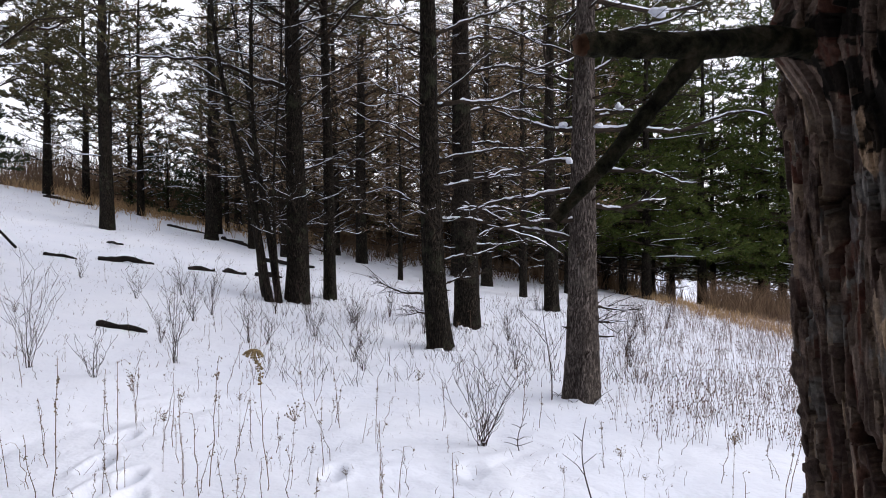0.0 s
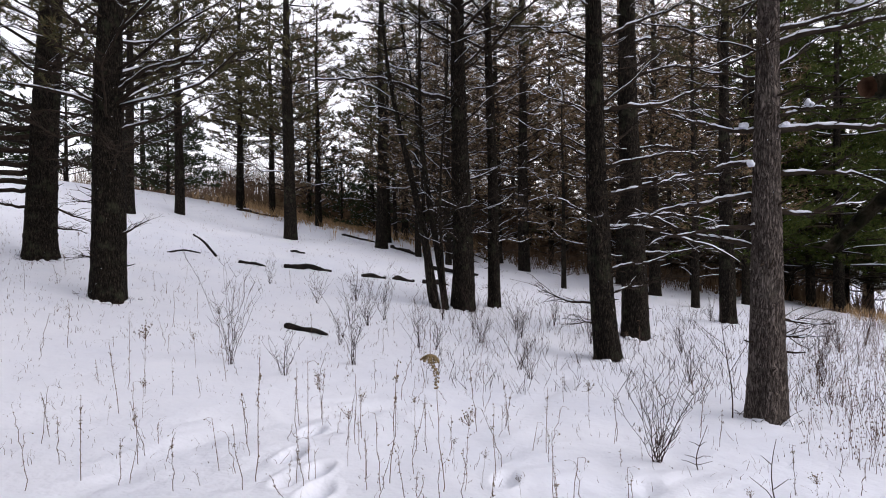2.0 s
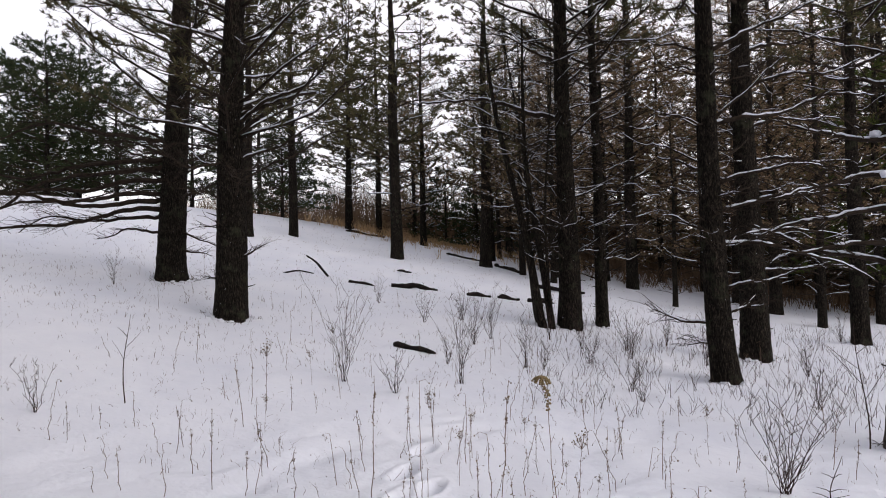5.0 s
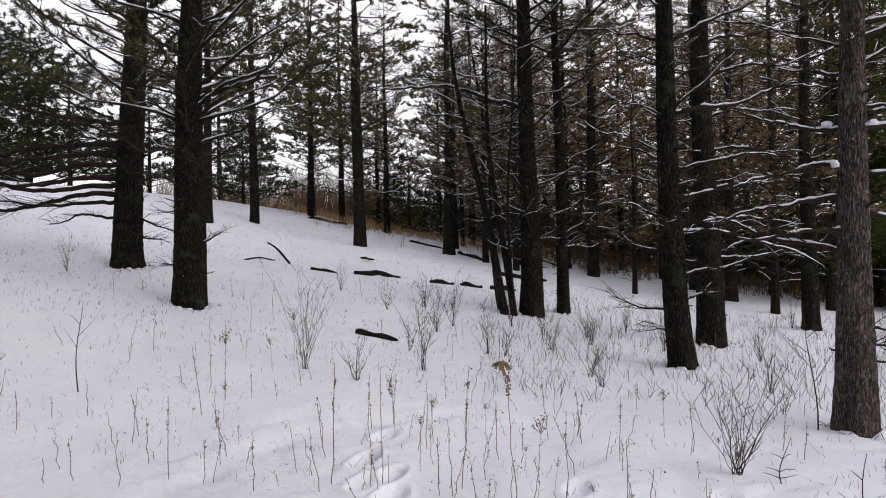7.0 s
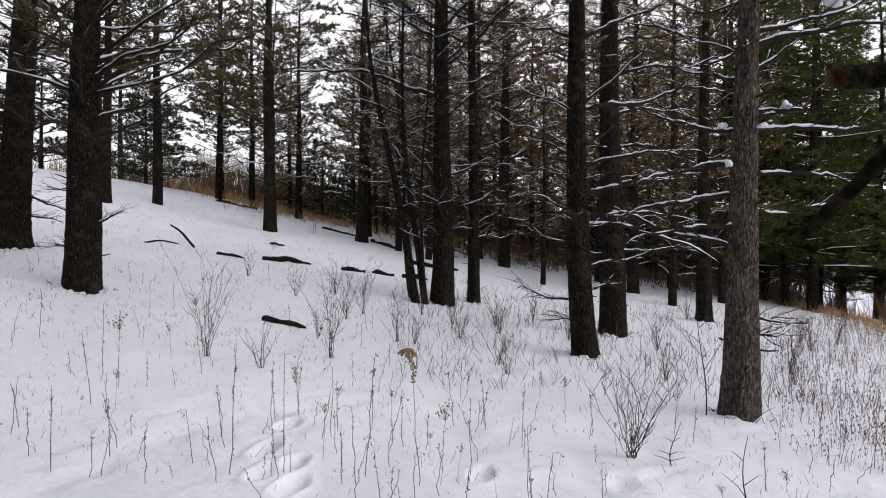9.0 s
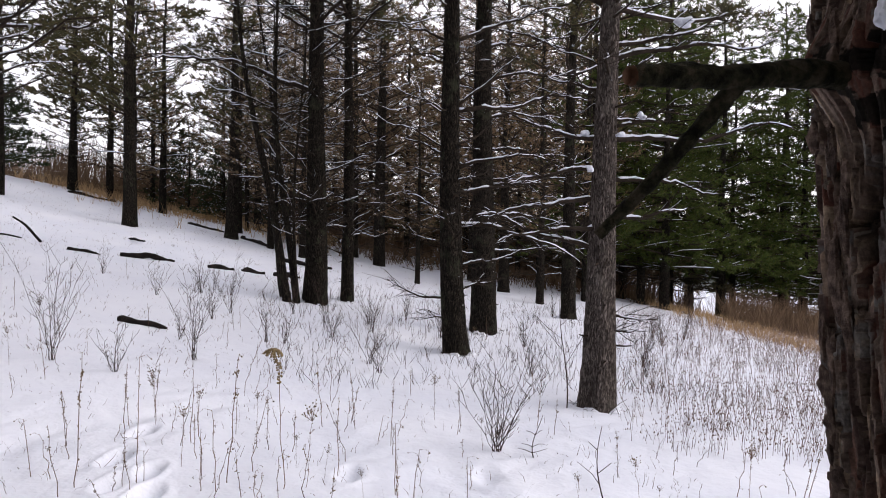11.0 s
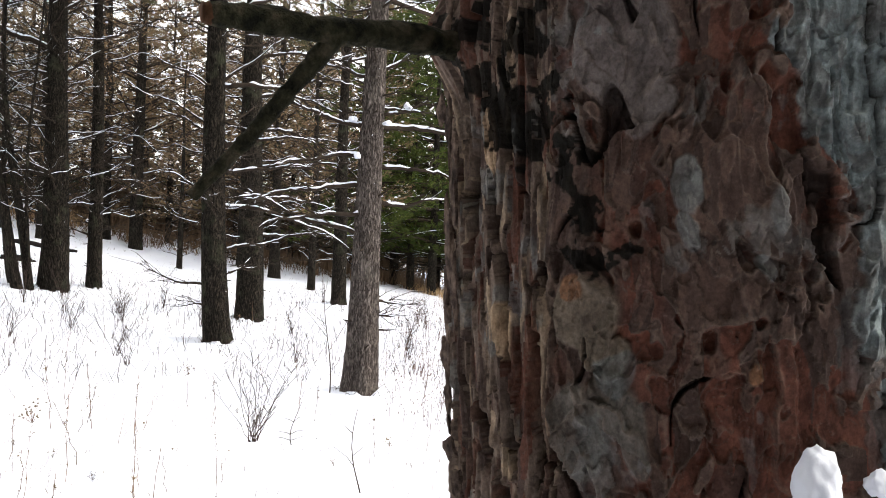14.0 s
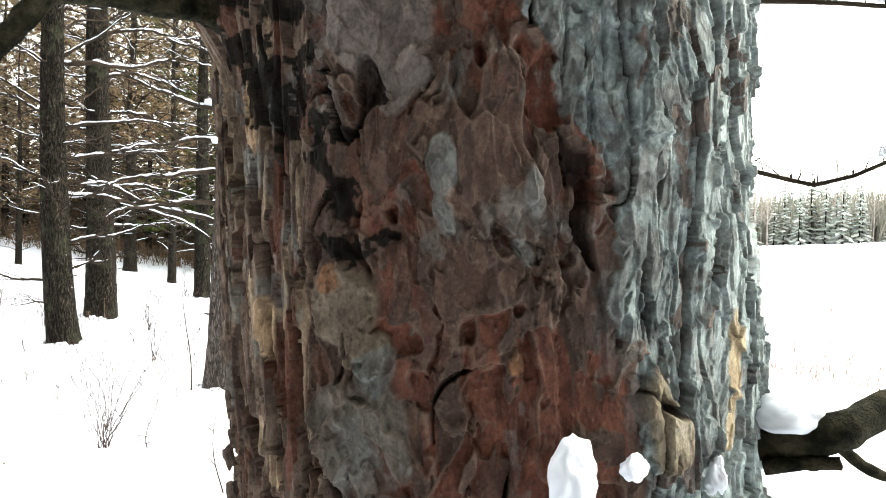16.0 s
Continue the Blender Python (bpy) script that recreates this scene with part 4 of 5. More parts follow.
    me.from_pydata(np.stack([X, Y, Z - base], -1).reshape(-1, 3).tolist(), [], quads.tolist())

    # what each sheet is coloured: red-brown where fresh, mauve-brown and grey where old, blue-grey under lichen, paler
    # on the right flank for the open sky's light
    def tint(c, f, target):
        return c + (np.asarray(target) - c) * np.clip(f, 0, 1)[..., None]
    cell = np.where(left > 0.5, np.floor(r2 * 97), np.where(right > 0.5, np.floor(r3 * 89) + 200, np.floor(r1 * 83) + 400)).astype(np.int64)
    tone = hashed(ids, cell, 5)
    tone2 = hashed(ids >> 1, cell, 9)
    soft1, soft2, fine = octaves(401, 0.020, 0.03, 4), octaves(421, 0.012, 0.014, 4), octaves(441, 0.004, 0.005, 3)
    col = np.zeros((*S.shape, 3)) + np.array([0.050, 0.033, 0.028])
    col = tint(col, 0.75 * step(tone, 0.35, 0.75), (0.088, 0.056, 0.045))
    red_lean = 0.9 * np.exp(-((S + 12) / 5.5) ** 2) * step(Z, 1.60, 1.585) + 0.35 * np.exp(-((S + 4) / 4) ** 2) * step(Z, 1.50, 1.485) + 0.6 * np.exp(-((S - 5) / 6) ** 2) * step(Z, 1.585, 1.60) + 0.75 * spot(18, 1.548, 3, 0.014)
    fresh = step((1 - level) * 0.75 + 0.22 * red_lean + 0.40 * (tone2 - 0.5), 0.40, 0.56) * (1 - 0.55 * left) * (1 - 0.85 * right)
    reds = np.array([0.050, 0.019, 0.014]) + np.array([0.080, 0.031, 0.020]) * soft2[..., None]
    col = col + (reds - col) * (0.85 * fresh)[..., None]
    col = tint(col, left * 0.8 * step(0.5 * tone + 0.5 * r4, 0.25, 0.6), (0.150, 0.115, 0.092))
    col = tint(col, left * 0.85 * step(0.5 * tone2 + 0.5 * r4, 0.70, 0.76), (0.24, 0.180, 0.128))
    col = tint(col, left * 0.7 * step(r4, 0.16, 0.10), (0.085, 0.033, 0.022))
    col = tint(col, 0.9 * grey_plate, (0.105, 0.090, 0.086))
    col = tint(col, 0.85 * tan_plate, (0.105, 0.086, 0.066))
    col = tint(col, 0.9 * np.maximum(spot(-23.8, 1.512, 2.2, 0.007), coin), (0.14, 0.072, 0.04))
    col = tint(col, 0.75 * slant, (0.095, 0.088, 0.078))
    col = tint(col, 0.45 * rims * (1 - right), (0.105, 0.080, 0.066))
    film = np.maximum(0.42 * curl, 0.24 * step(soft1 + 0.25 * (tone - 0.5), 0.74, 0.84) * (mid + 1.4 * left))
    film = np.maximum(film, 0.4 * spot(-16, 1.467, 3.5, 0.012))
    # real lichen, but its paling towards the right flank is painted sky light
    film = np.maximum(film, right * (0.62 + 0.34 * step(soft2 + 0.25 * step(S, 26, 44), 0.40, 0.56)) * (1 - 0.75 * step(tone2, 0.86, 0.9)) * (1 - 0.8 * crack3))
    grey = np.array([0.090, 0.107, 0.110]) + np.array([0.172, 0.196, 0.198]) * np.clip(0.55 * fine + 0.45 * tone + 0.25 * step(S, 28, 46) - 0.20, 0, 1)[..., None]
    col = col + (grey - col) * film[..., None]
    col = tint(col, 0.85 * tan_right, (0.175, 0.145, 0.105))
    col = tint(col, 0.9 * spot(47.5, 1.455, 2.2, 0.040), (0.30, 0.235, 0.15))
    col = tint(col, 0.95 * pale, (0.33, 0.235, 0.155))
    # splits painted near-black: dark crevice bark with its shade put into the colour
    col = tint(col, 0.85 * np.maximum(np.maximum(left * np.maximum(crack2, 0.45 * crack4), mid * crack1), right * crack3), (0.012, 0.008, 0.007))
    soot = np.zeros(S.shape)
    for s0, z0, ws, wz in ((-41, 1.604, 7.5, 0.018), (-36, 1.588, 6, 0.016), (-30, 1.600, 5, 0.012), (-25.5, 1.572, 5, 0.016), (-22.5, 1.548, 4.6, 0.024), (-21, 1.528, 4.5, 0.008), (-50, 1.650, 10, 0.022), (-37, 1.645, 6, 0.014)):
        soot = np.maximum(soot, 1 - step(np.hypot((Sw - s0) / ws, (Zw - z0) / wz) + 1.7 * (soft2 - 0.5), 0.80, 0.95))
    soot *= 1 - 0.8 * step(fine * 0.5 + soft2 * 0.5, 0.62, 0.70)
    col = tint(col, 0.93 * soot, (0.007, 0.007, 0.006))
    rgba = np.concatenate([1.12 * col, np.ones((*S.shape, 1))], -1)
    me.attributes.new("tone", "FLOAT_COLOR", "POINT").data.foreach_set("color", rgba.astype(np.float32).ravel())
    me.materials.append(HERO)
    me.shade_smooth()
    trunk = new("trunk", me)
    trunk.parent = tree

    flake_rnd = random.Random(77)

    def bark_flake(s0, z0, wide, tall, lift, tilt):
        """A thin loose scale of bark with a ragged rim, lifted at one edge."""
        n = 13
        rim = [(math.cos(6.283 * i / n) * flake_rnd.uniform(0.45, 1.1), math.sin(6.283 * i / n) * flake_rnd.uniform(0.6, 1.15)) for i in range(n)]
        vs = []
        for off, shrink in ((0.0, 1.0), (0.0016, 0.9)):
            for cu, cv in [(0, 0)] + rim:
                sa = math.radians(s0) + shrink * cu * wide / TRUNK_R
                r = TRUNK_R + lift + off + tilt * cu * wide - 0.10 * abs(cv) * wide + (0.0004 if (cu, cv) == (0, 0) else flake_rnd.gauss(0, 0.0003))
                zz = z0 + shrink * cv * tall
                vs.append((AXIS_X + AXIS_LEAN[0] * (zz - AXIS_Z) + r * math.cos(FACE + sa) - bx, AXIS_Y + AXIS_LEAN[1] * (zz - AXIS_Z) + r * math.sin(FACE + sa) - by, zz - base))
        fs = []
        m = n + 1
        for i in range(n):
            p, q = 1 + i, 1 + (i + 1) % n
            fs += [(0, q, p), (m, m + p, m + q), (p, q, m + q, m + p)]
        hp = Heap()
        hp.add(vs, fs)
        ob = part("bark_flake", hp, FLAKE, trunk, smooth=False)
        return ob
    for z0 in np.linspace(1.37, 1.70, 22):
        bark_flake(flake_rnd.uniform(-76, -56), float(z0), flake_rnd.uniform(0.004, 0.008), flake_rnd.uniform(0.010, 0.028), flake_rnd.uniform(-0.003, 0.0), flake_rnd.uniform(-0.5, -0.1))

    def loc(*pts):
        return np.array(pts) - np.array([bx, by, base])
    rnd = random.Random(5)

    def knobbly(heap, pts, r0, r1, sides=14, lump=0.10, n=26):
        """A thick broken branch, uneven along its length."""
        pts = np.asarray(pts)
        k = np.linspace(0, len(pts) - 1, n)
        i = np.minimum(k.astype(int), len(pts) - 2)
        f = (k - i)[:, None]
        p = pts[i] * (1 - f) + pts[i + 1] * f
        for _ in range(2):
            p[1:-1] = 0.25 * p[:-2] + 0.5 * p[1:-1] + 0.25 * p[2:]
        r = np.linspace(r0, r1, n) * np.array([rnd.uniform(1 - lump, 1 + lump) for _ in range(n)])
        heap.tube(p, r, sides)
        last = heap.v[-1]
        heap.v[-1] = last + np.array([[rnd.gauss(0, r1 * 0.06) for _ in range(3)] for _ in range(len(last))])
    bough = Heap()
    knobbly(bough, loc((0.285, 0.485, 1.655), (0.235, 0.460, 1.654), (0.19, 0.436, 1.648), (0.15, 0.418, 1.640), (0.118, 0.411, 1.640), (0.090, 0.406, 1.638)), 0.0098, 0.0062)
    ob = part("broken_branch", bough, MOSSY, tree, "dark mossy broken branch")
    fork = Heap()
    knobbly(fork, loc((0.155, 0.42, 1.638), (0.135, 0.430, 1.612), (0.110, 0.442, 1.580), (0.082, 0.456, 1.548)), 0.0058, 0.0036, 10)
    part("side_branch", fork, MOSSY, ob)
    stub = Heap()
    knobbly(stub, loc((0.0915, 0.4063, 1.638), (0.0865, 0.4047, 1.6375)), 0.0058, 0.0046, 12, 0.2, 5)
    part("broken_end", stub, WOOD, ob, "raw rust-brown broken wood")
    low = Heap()
    knobbly(low, loc((0.500, 0.335, 1.405), (0.520, 0.300, 1.416), (0.534, 0.274, 1.425), (0.574, 0.271, 1.436), (0.611, 0.269, 1.443), (0.70, 0.262, 1.462)), 0.0112, 0.0085)
    lo = part("broken_branch", low, MOSSY, tree, "dark mossy branch with snow at its root")
    tw = Heap()
    knobbly(tw, loc((0.510, 0.30, 1.402), (0.524, 0.282, 1.408), (0.533, 0.270, 1.410)), 0.0045, 0.0036, 8, 0.2, 10)
    part("side_branch", tw, MOSSY, lo)
    tw = Heap()
    knobbly(tw, loc((0.538, 0.277, 1.420), (0.552, 0.272, 1.406), (0.568, 0.264, 1.398), (0.60, 0.25, 1.392)), 0.004, 0.0022, 8, 0.15, 12)
    part("side_branch", tw, MOSSY, lo)
    for pts in (((0.56, 0.56, 1.60), (0.70, 0.555, 1.612), (0.744, 0.526, 1.607), (0.758, 0.51, 1.597), (0.78, 0.482, 1.587), (0.792, 0.466, 1.582), (0.809, 0.439, 1.59), (0.821, 0.416, 1.602), (0.86, 0.33, 1.63)),
                ((0.54, 0.58, 1.75), (0.66, 0.56, 1.76), (0.717, 0.51, 1.757), (0.752, 0.469, 1.751), (0.774, 0.439, 1.745), (0.796, 0.408, 1.737), (0.83, 0.35, 1.72))):
        t = Heap()
        p = loc(*pts)
        t.tube(p, np.linspace(0.0032, 0.0019, len(p)), 6)
        for i in range(2, len(p) - 1):
            for _ in range(2):
                f = rnd.random()
                q = p[i] * (1 - f) + p[i + 1] * f
                v = np.array([rnd.gauss(0, 0.014), rnd.gauss(0, 0.014), rnd.uniform(0.004, 0.035)])
                t.tube([q, q + v * 0.5 + np.array([rnd.gauss(0, 0.003), 0, 0.002]), q + v], (0.0008, 0.0006, 0.0003), 4)
            t.blob(p[i] + np.array([0, 0, 0.003]), (0.0012, 0.0012, 0.004), rnd)
        twig = part("twig", t, TWIG, tree, "thin budded twig")
        sn = Heap()
        c = p[7 if len(p) > 7 else 5]
        sn.blob(c + np.array([0, 0, 0.008]), (0.008, 0.008, 0.008), rnd)
        part("snow", sn, SNOW, twig)

    def clump(c, size, seed, rough=1.0):
        """A lump of stuck snow, smooth and uneven."""
        bm = bmesh.new()
        bmesh.ops.create_icosphere(bm, subdivisions=4, radius=1)
        for v in bm.verts:
            q = 1 + rough * 0.45 * noise.noise(v.co * 1.3 + Vector((seed * 3.7, 0, 0))) + rough * 0.26 * noise.noise(v.co * 2.9 + Vector((0, seed, 0))) + rough * 0.09 * noise.noise(v.co * 8 + Vector((seed, 0, 5)))
            v.co = Vector((v.co.x * size[0], v.co.y * size[1], v.co.z * size[2])) * q
        me2 = bpy.data.meshes.new("snow_clump")
        bm.to_mesh(me2)
        bm.free()
        me2.materials.append(SNOW)
        me2.shade_smooth()
        o2 = new("snow_clump", me2)
        o2.matrix_basis = pose(*c)
        tagged(o2, "small white lump of snow stuck to the bark", "snow", "snow lumps on the bark")
    clump((0.362, 0.284, 1.424), (0.0120, 0.008, 0.017), 1, 0.6)
    clump((0.395, 0.281, 1.424), (0.007, 0.004, 0.006), 2, 0.6)
    clump((0.446, 0.278, 1.413), (0.004, 0.005, 0.009), 3)
    clump((0.232, 0.408, 1.676), (0.0055, 0.0055, 0.009), 4)
    clump((0.525, 0.296, 1.432), (0.024, 0.018, 0.011), 5, 0.5)
    # boughs and crown far above the eye
    wood, needles, snow, tips = Heap(), Heap(), Heap(), []
    z = 5.0
    while z < 11.7:
        reach = 2.4 * (1 - (z - 5) / 7.2) ** 0.7 + 0.3
        for k in range(4):
            pts = limb_path(z, rnd.uniform(0, 360), reach * rnd.uniform(0.7, 1.1), reach * 0.3, 0, rnd, 6) + np.array([AXIS_LEAN[0] * z, AXIS_LEAN[1] * z, 0])
            grow_limb(wood, snow, pts, 0.03, rnd, int(8 * reach), 0.6, tips=tips)
        z += 0.5
    needle_crown(tips, rnd, needles, snow)
    crown = part("crown", wood, TWIG, tree)
    part("needles", needles, NEEDLE_DARK, crown, smooth=False)
    part("snow", snow, SNOW, crown)


build_plated_pine()


# ---- clump of thin leafless stems ----
def stem_clump(x, y, seed, stems, tall, label):
    rnd = random.Random(seed)
    tree = thing("young_tree", x, y, height(x, y), label, "tree")
    for dx, dy, lx, ly, r in stems:
        w, sn = Heap(), Heap()
        pts = np.array([(dx + lx * s ** 0.8 + 0.09 * math.sin(6 * s + dx * 19), dy + ly * s, -0.2 + s * tall) for s in np.linspace(0, 1, 14)])
        w.tube(pts, np.linspace(r, r * 0.25, 14), 8)
        for i in range(3, 13):
            for _ in range(2 if i < 7 else 3):
                q = limb_path(0, rnd.uniform(0, 360), rnd.uniform(0.4, 1.5), rnd.uniform(0.2, 0.9), 0, rnd, 6) + pts[i]
                grow_limb(w, sn, q, min(r * 0.22, 0.014), rnd, 9, 0.45, 0.3, 0.2, 4)
        for k in range(2):
            j = 1 + k
            sn.snow(pts[j:j + 2] + np.array([r * 0.6, -r * 0.5, 0]), (r * 0.3, r * 0.3), rnd, 0)
        ob = part("stem", w, BARK_DARK, tree)
        if sn.v:
            part("snow", sn, SNOW, ob)


stem_clump(-3.36, 13.35, 3, [(0.0, 0.0, -1.15, 0.1, 0.098), (0.07, 0.05, -0.5, 0.0, 0.078), (0.14, -0.03, 0.03, 0.0, 0.036), (-0.10, 0.35, -0.75, 0.2, 0.05), (0.24, 0.5, 0.25, 0.1, 0.04)], 6.5,
           "clump of thin dark leafless stems with snow in the forks")


# ---- fallen wood ----
def fallen(name, p0, p1, r, seed, label, bend=0.05, snowy=0.5, lift=0.0):
    rnd = random.Random(seed)
    mx, my = (p0[0] + p1[0]) / 2, (p0[1] + p1[1]) / 2
    mz = height(mx, my)
    ob = thing(name, mx, my, mz, label, "log", "fallen wood on the slope")
    n = 14
    pts = []
    for i in range(n):
        s = i / (n - 1)
        x, y = p0[0] + (p1[0] - p0[0]) * s, p0[1] + (p1[1] - p0[1]) * s
        pts.append((x - mx, y - my, height(x, y) - mz + r * 0.15 + bend * math.sin(math.pi * s) + lift * s + r * 0.3 * math.sin(9 * s + seed) + rnd.gauss(0, r * 0.05)))
    rr = np.linspace(r, r * 0.6, n) * np.array([rnd.uniform(0.88, 1.1) for _ in range(n)])
    rr[0] *= 0.8
    rr[-1] *= 0.8
    w = Heap()
    w.tube(pts, rr, 10)
    part("wood", w, LOGBARK, ob)
    sn = Heap()
    sn.snow(pts, rr * 0.85, rnd, 1 - snowy)
    if sn.v:
        part("snow", sn, SNOW, ob)


fallen("log", (-4.87, 9.63), (-4.16, 9.6), 0.055, 1, "short curved black log half sunk in snow", 0.03, 0.0)
fallen("log", (-8.6, 14.7), (-8.05, 15.03), 0.05, 2, "black log under a cap of snow", 0.02, 0.6)
fallen("log", (-7.75, 15.35), (-6.75, 15.95), 0.085, 3, "black log lying bare on the snow", 0.04, 0.15)
fallen("log", (-6.0, 16.05), (-5.45, 16.32), 0.075, 4, "black log end showing from the snow", 0.02, 0.3)
fallen("log", (-5.3, 16.4), (-4.8, 16.65), 0.07, 24, "black log under broken snow", 0.02, 0.4)
fallen("log", (-4.62, 16.74), (-4.02, 17.02), 0.085, 34, "thick black log end beside the stems", 0.03, 0.25)
fallen("stick", (-8.95, 18.2), (-8.1, 17.3), 0.04, 5, "dark stick poking out of the snow", 0.02, 0.1, 0.1)
fallen("log", (-15.8, 27.0), (-14.5, 28.3), 0.08, 6, "log under snow on the hill's crest", 0.02, 0.8)
fallen("log", (-10.2, 25.3), (-8.5, 24.3), 0.07, 7, "log under snow on the hill's crest", 0.02, 0.8)
fallen("log", (-7.6, 23.5), (-6.4, 22.6), 0.09, 8, "log under snow on the hill's crest", 0.02, 0.7)
fallen("stick", (-9.3, 14.9), (-9.75, 14.6), 0.035, 9, "curved black stick standing out of the snow", 0.05, 0.1, 0.5)
fallen("stick", (-10.3, 14.4), (-9.6, 14.7), 0.025, 10, "thin dark stick on the snow", 0.05, 0.3, 0.05)
fallen("log", (-5.2, 19.6), (-3.6, 19.0), 0.07, 12, "snowed-over log behind the pines", 0.03, 0.6, 0.1)


# ---- weeds and shrubs standing out of the snow ----
def weed_parts(seed, kind):
    """Stem and head of one dry weed, 1 m tall."""
    rnd = random.Random(seed)
    stem, head = Heap(), Heap()
    n = 8
    lx, ly = rnd.uniform(-0.16, 0.16), rnd.uniform(-0.1, 0.1)
    if kind == "plume":
        lx, ly = -0.19, 0.0
    pts = np.array([(lx * (i / 7) ** 1.3 + rnd.gauss(0, 0.011), ly * (i / 7) ** 1.3, -0.12 + 1.1 * i / 7) for i in range(n)])
    stem.tube(pts, np.linspace(0.0038, 0.0019, n), 5)
    for i in range(2, n):
        for _ in range(2 if kind == "cluster" else rnd.randint(0, 1)):
            a = rnd.uniform(0, 6.28)
            L = rnd.uniform(0.03, 0.09)
            q = pts[i] + np.array([math.cos(a) * L * 0.5, math.sin(a) * L * 0.5, L * rnd.uniform(0.5, 1.3) * rnd.choice((1, 1, -0.6))])
            stem.tube([pts[i], (pts[i] + q) / 2 + np.array([0, 0, -0.006]), q], (0.002, 0.0016, 0.0011), 3)
            if rnd.random() < 0.4:
                head.blob(q, (0.006, 0.006, 0.012), rnd)
    for _ in range(14 if kind != "plume" else 4):
        k = rnd.uniform(1.5, n - 1.01)
        o = pts[int(k)] + (pts[int(k) + 1] - pts[int(k)]) * (k - int(k))
        head.blob(o + np.array([rnd.gauss(0, 0.006), rnd.gauss(0, 0.006), 0]), (0.005, 0.005, rnd.uniform(0.004, 0.012)), rnd)
    if kind == "bare":
        a, L = rnd.uniform(0, 6.28), rnd.uniform(0.04, 0.12)
        stem.tube([pts[-1], pts[-1] + np.array([math.cos(a) * L * 0.6, math.sin(a) * L * 0.6, 0.02]), pts[-1] + np.array([math.cos(a) * L, math.sin(a) * L, -0.3 * L])], (0.0022, 0.0018, 0.0012), 3)
        head.blob(pts[-1] + np.array([math.cos(a) * L, math.sin(a) * L, -0.3 * L]), (0.010, 0.008, 0.016), rnd)
    if kind == "spike":
        for i in range(16):
            s = rnd.uniform(0.74, 1.0)
            k = s * (n - 1)
            p = pts[min(int(k), n - 1)] + np.array([rnd.gauss(0, 0.008), rnd.gauss(0, 0.008), rnd.uniform(-0.03, 0.03)])
            head.blob(p, (0.005, 0.005, 0.011), rnd)
    if kind == "cluster":
        for i in range(26):
            p = pts[-1] + np.array([rnd.gauss(0, 0.055), rnd.gauss(0, 0.055), rnd.gauss(-0.03, 0.06)])
            head.blob(p, (0.012, 0.012, 0.014), rnd)
            stem.tube([pts[-2], p], (0.0016, 0.001), 3)
    if kind == "plume":
        tip = pts[-1]
        for i in range(13):
            # drooping sprays on top, then small tufts down the stem
            a, out = i * 2.4, rnd.uniform(0.045, 0.075)
            arc = [tip + np.array([math.cos(a) * out * q, math.sin(a) * out * q, 0.02 * q - 0.055 * q * q]) for q in (0.0, 0.35, 0.7, 1.0)]
            stem.tube(arc, (0.0022, 0.0018, 0.0014, 0.001), 3)
            for q in (0.3, 0.5, 0.7, 0.85, 1.0):
                head.blob(tip + np.array([math.cos(a) * out * q, math.sin(a) * out * q, 0.02 * q - 0.055 * q * q - 0.004]), (0.012, 0.012, 0.010), rnd)
        for i in range(34):
            d, a = rnd.uniform(0.05, 0.24), rnd.uniform(0, 6.28)
            k = (1.1 - d) / 1.1 * (n - 1)
            o = pts[int(k)] + (pts[min(int(k) + 1, n - 1)] - pts[int(k)]) * (k - int(k))
            head.blob(o + np.array([math.cos(a) * 0.016, math.sin(a) * 0.016, 0]), (0.010, 0.010, 0.010), rnd)
    if not head.v:
        head.blob(pts[-1], (0.01, 0.01, 0.02), rnd)
    return stem.mesh("stem", STALK), head.mesh("seed_head", GOLD if kind == "plume" else SEED)


WEEDS = {"s": [weed_parts(60 + i, "spike" if i % 2 else "bare") for i in range(8)], "c": [weed_parts(80 + i, "cluster") for i in range(4)], "g": [weed_parts(97, "plume")]}
WEED_LABEL = {"s": "dry brown weed stalk standing in the snow", "c": "dry weed with a clustered seed head in the snow", "g": "dry goldenrod with a pale drooping plume in the snow"}


def weed(kind, x, y, tall, rnd):
    stem, head = rnd.choice(WEEDS[kind])
    ob = new("goldenrod" if kind == "g" else "dry_weed")
    wide = 0.55 + 0.45 * tall if kind == "s" else tall
    ob.matrix_basis = pose(x, y, height(x, y), rnd.gauss(0, 3), rnd.gauss(0, 4), rnd.uniform(0, 360) if kind != "g" else 0) @ Matrix.Diagonal((wide, wide, tall, 1))
    tagged(ob, WEED_LABEL[kind], "plant", "dry weeds in the snow")
    for name, me in (("stem", stem), ("seed_head", head)):
        c = new(name, me)
        c.parent = ob
        c["kind"] = "stuff"


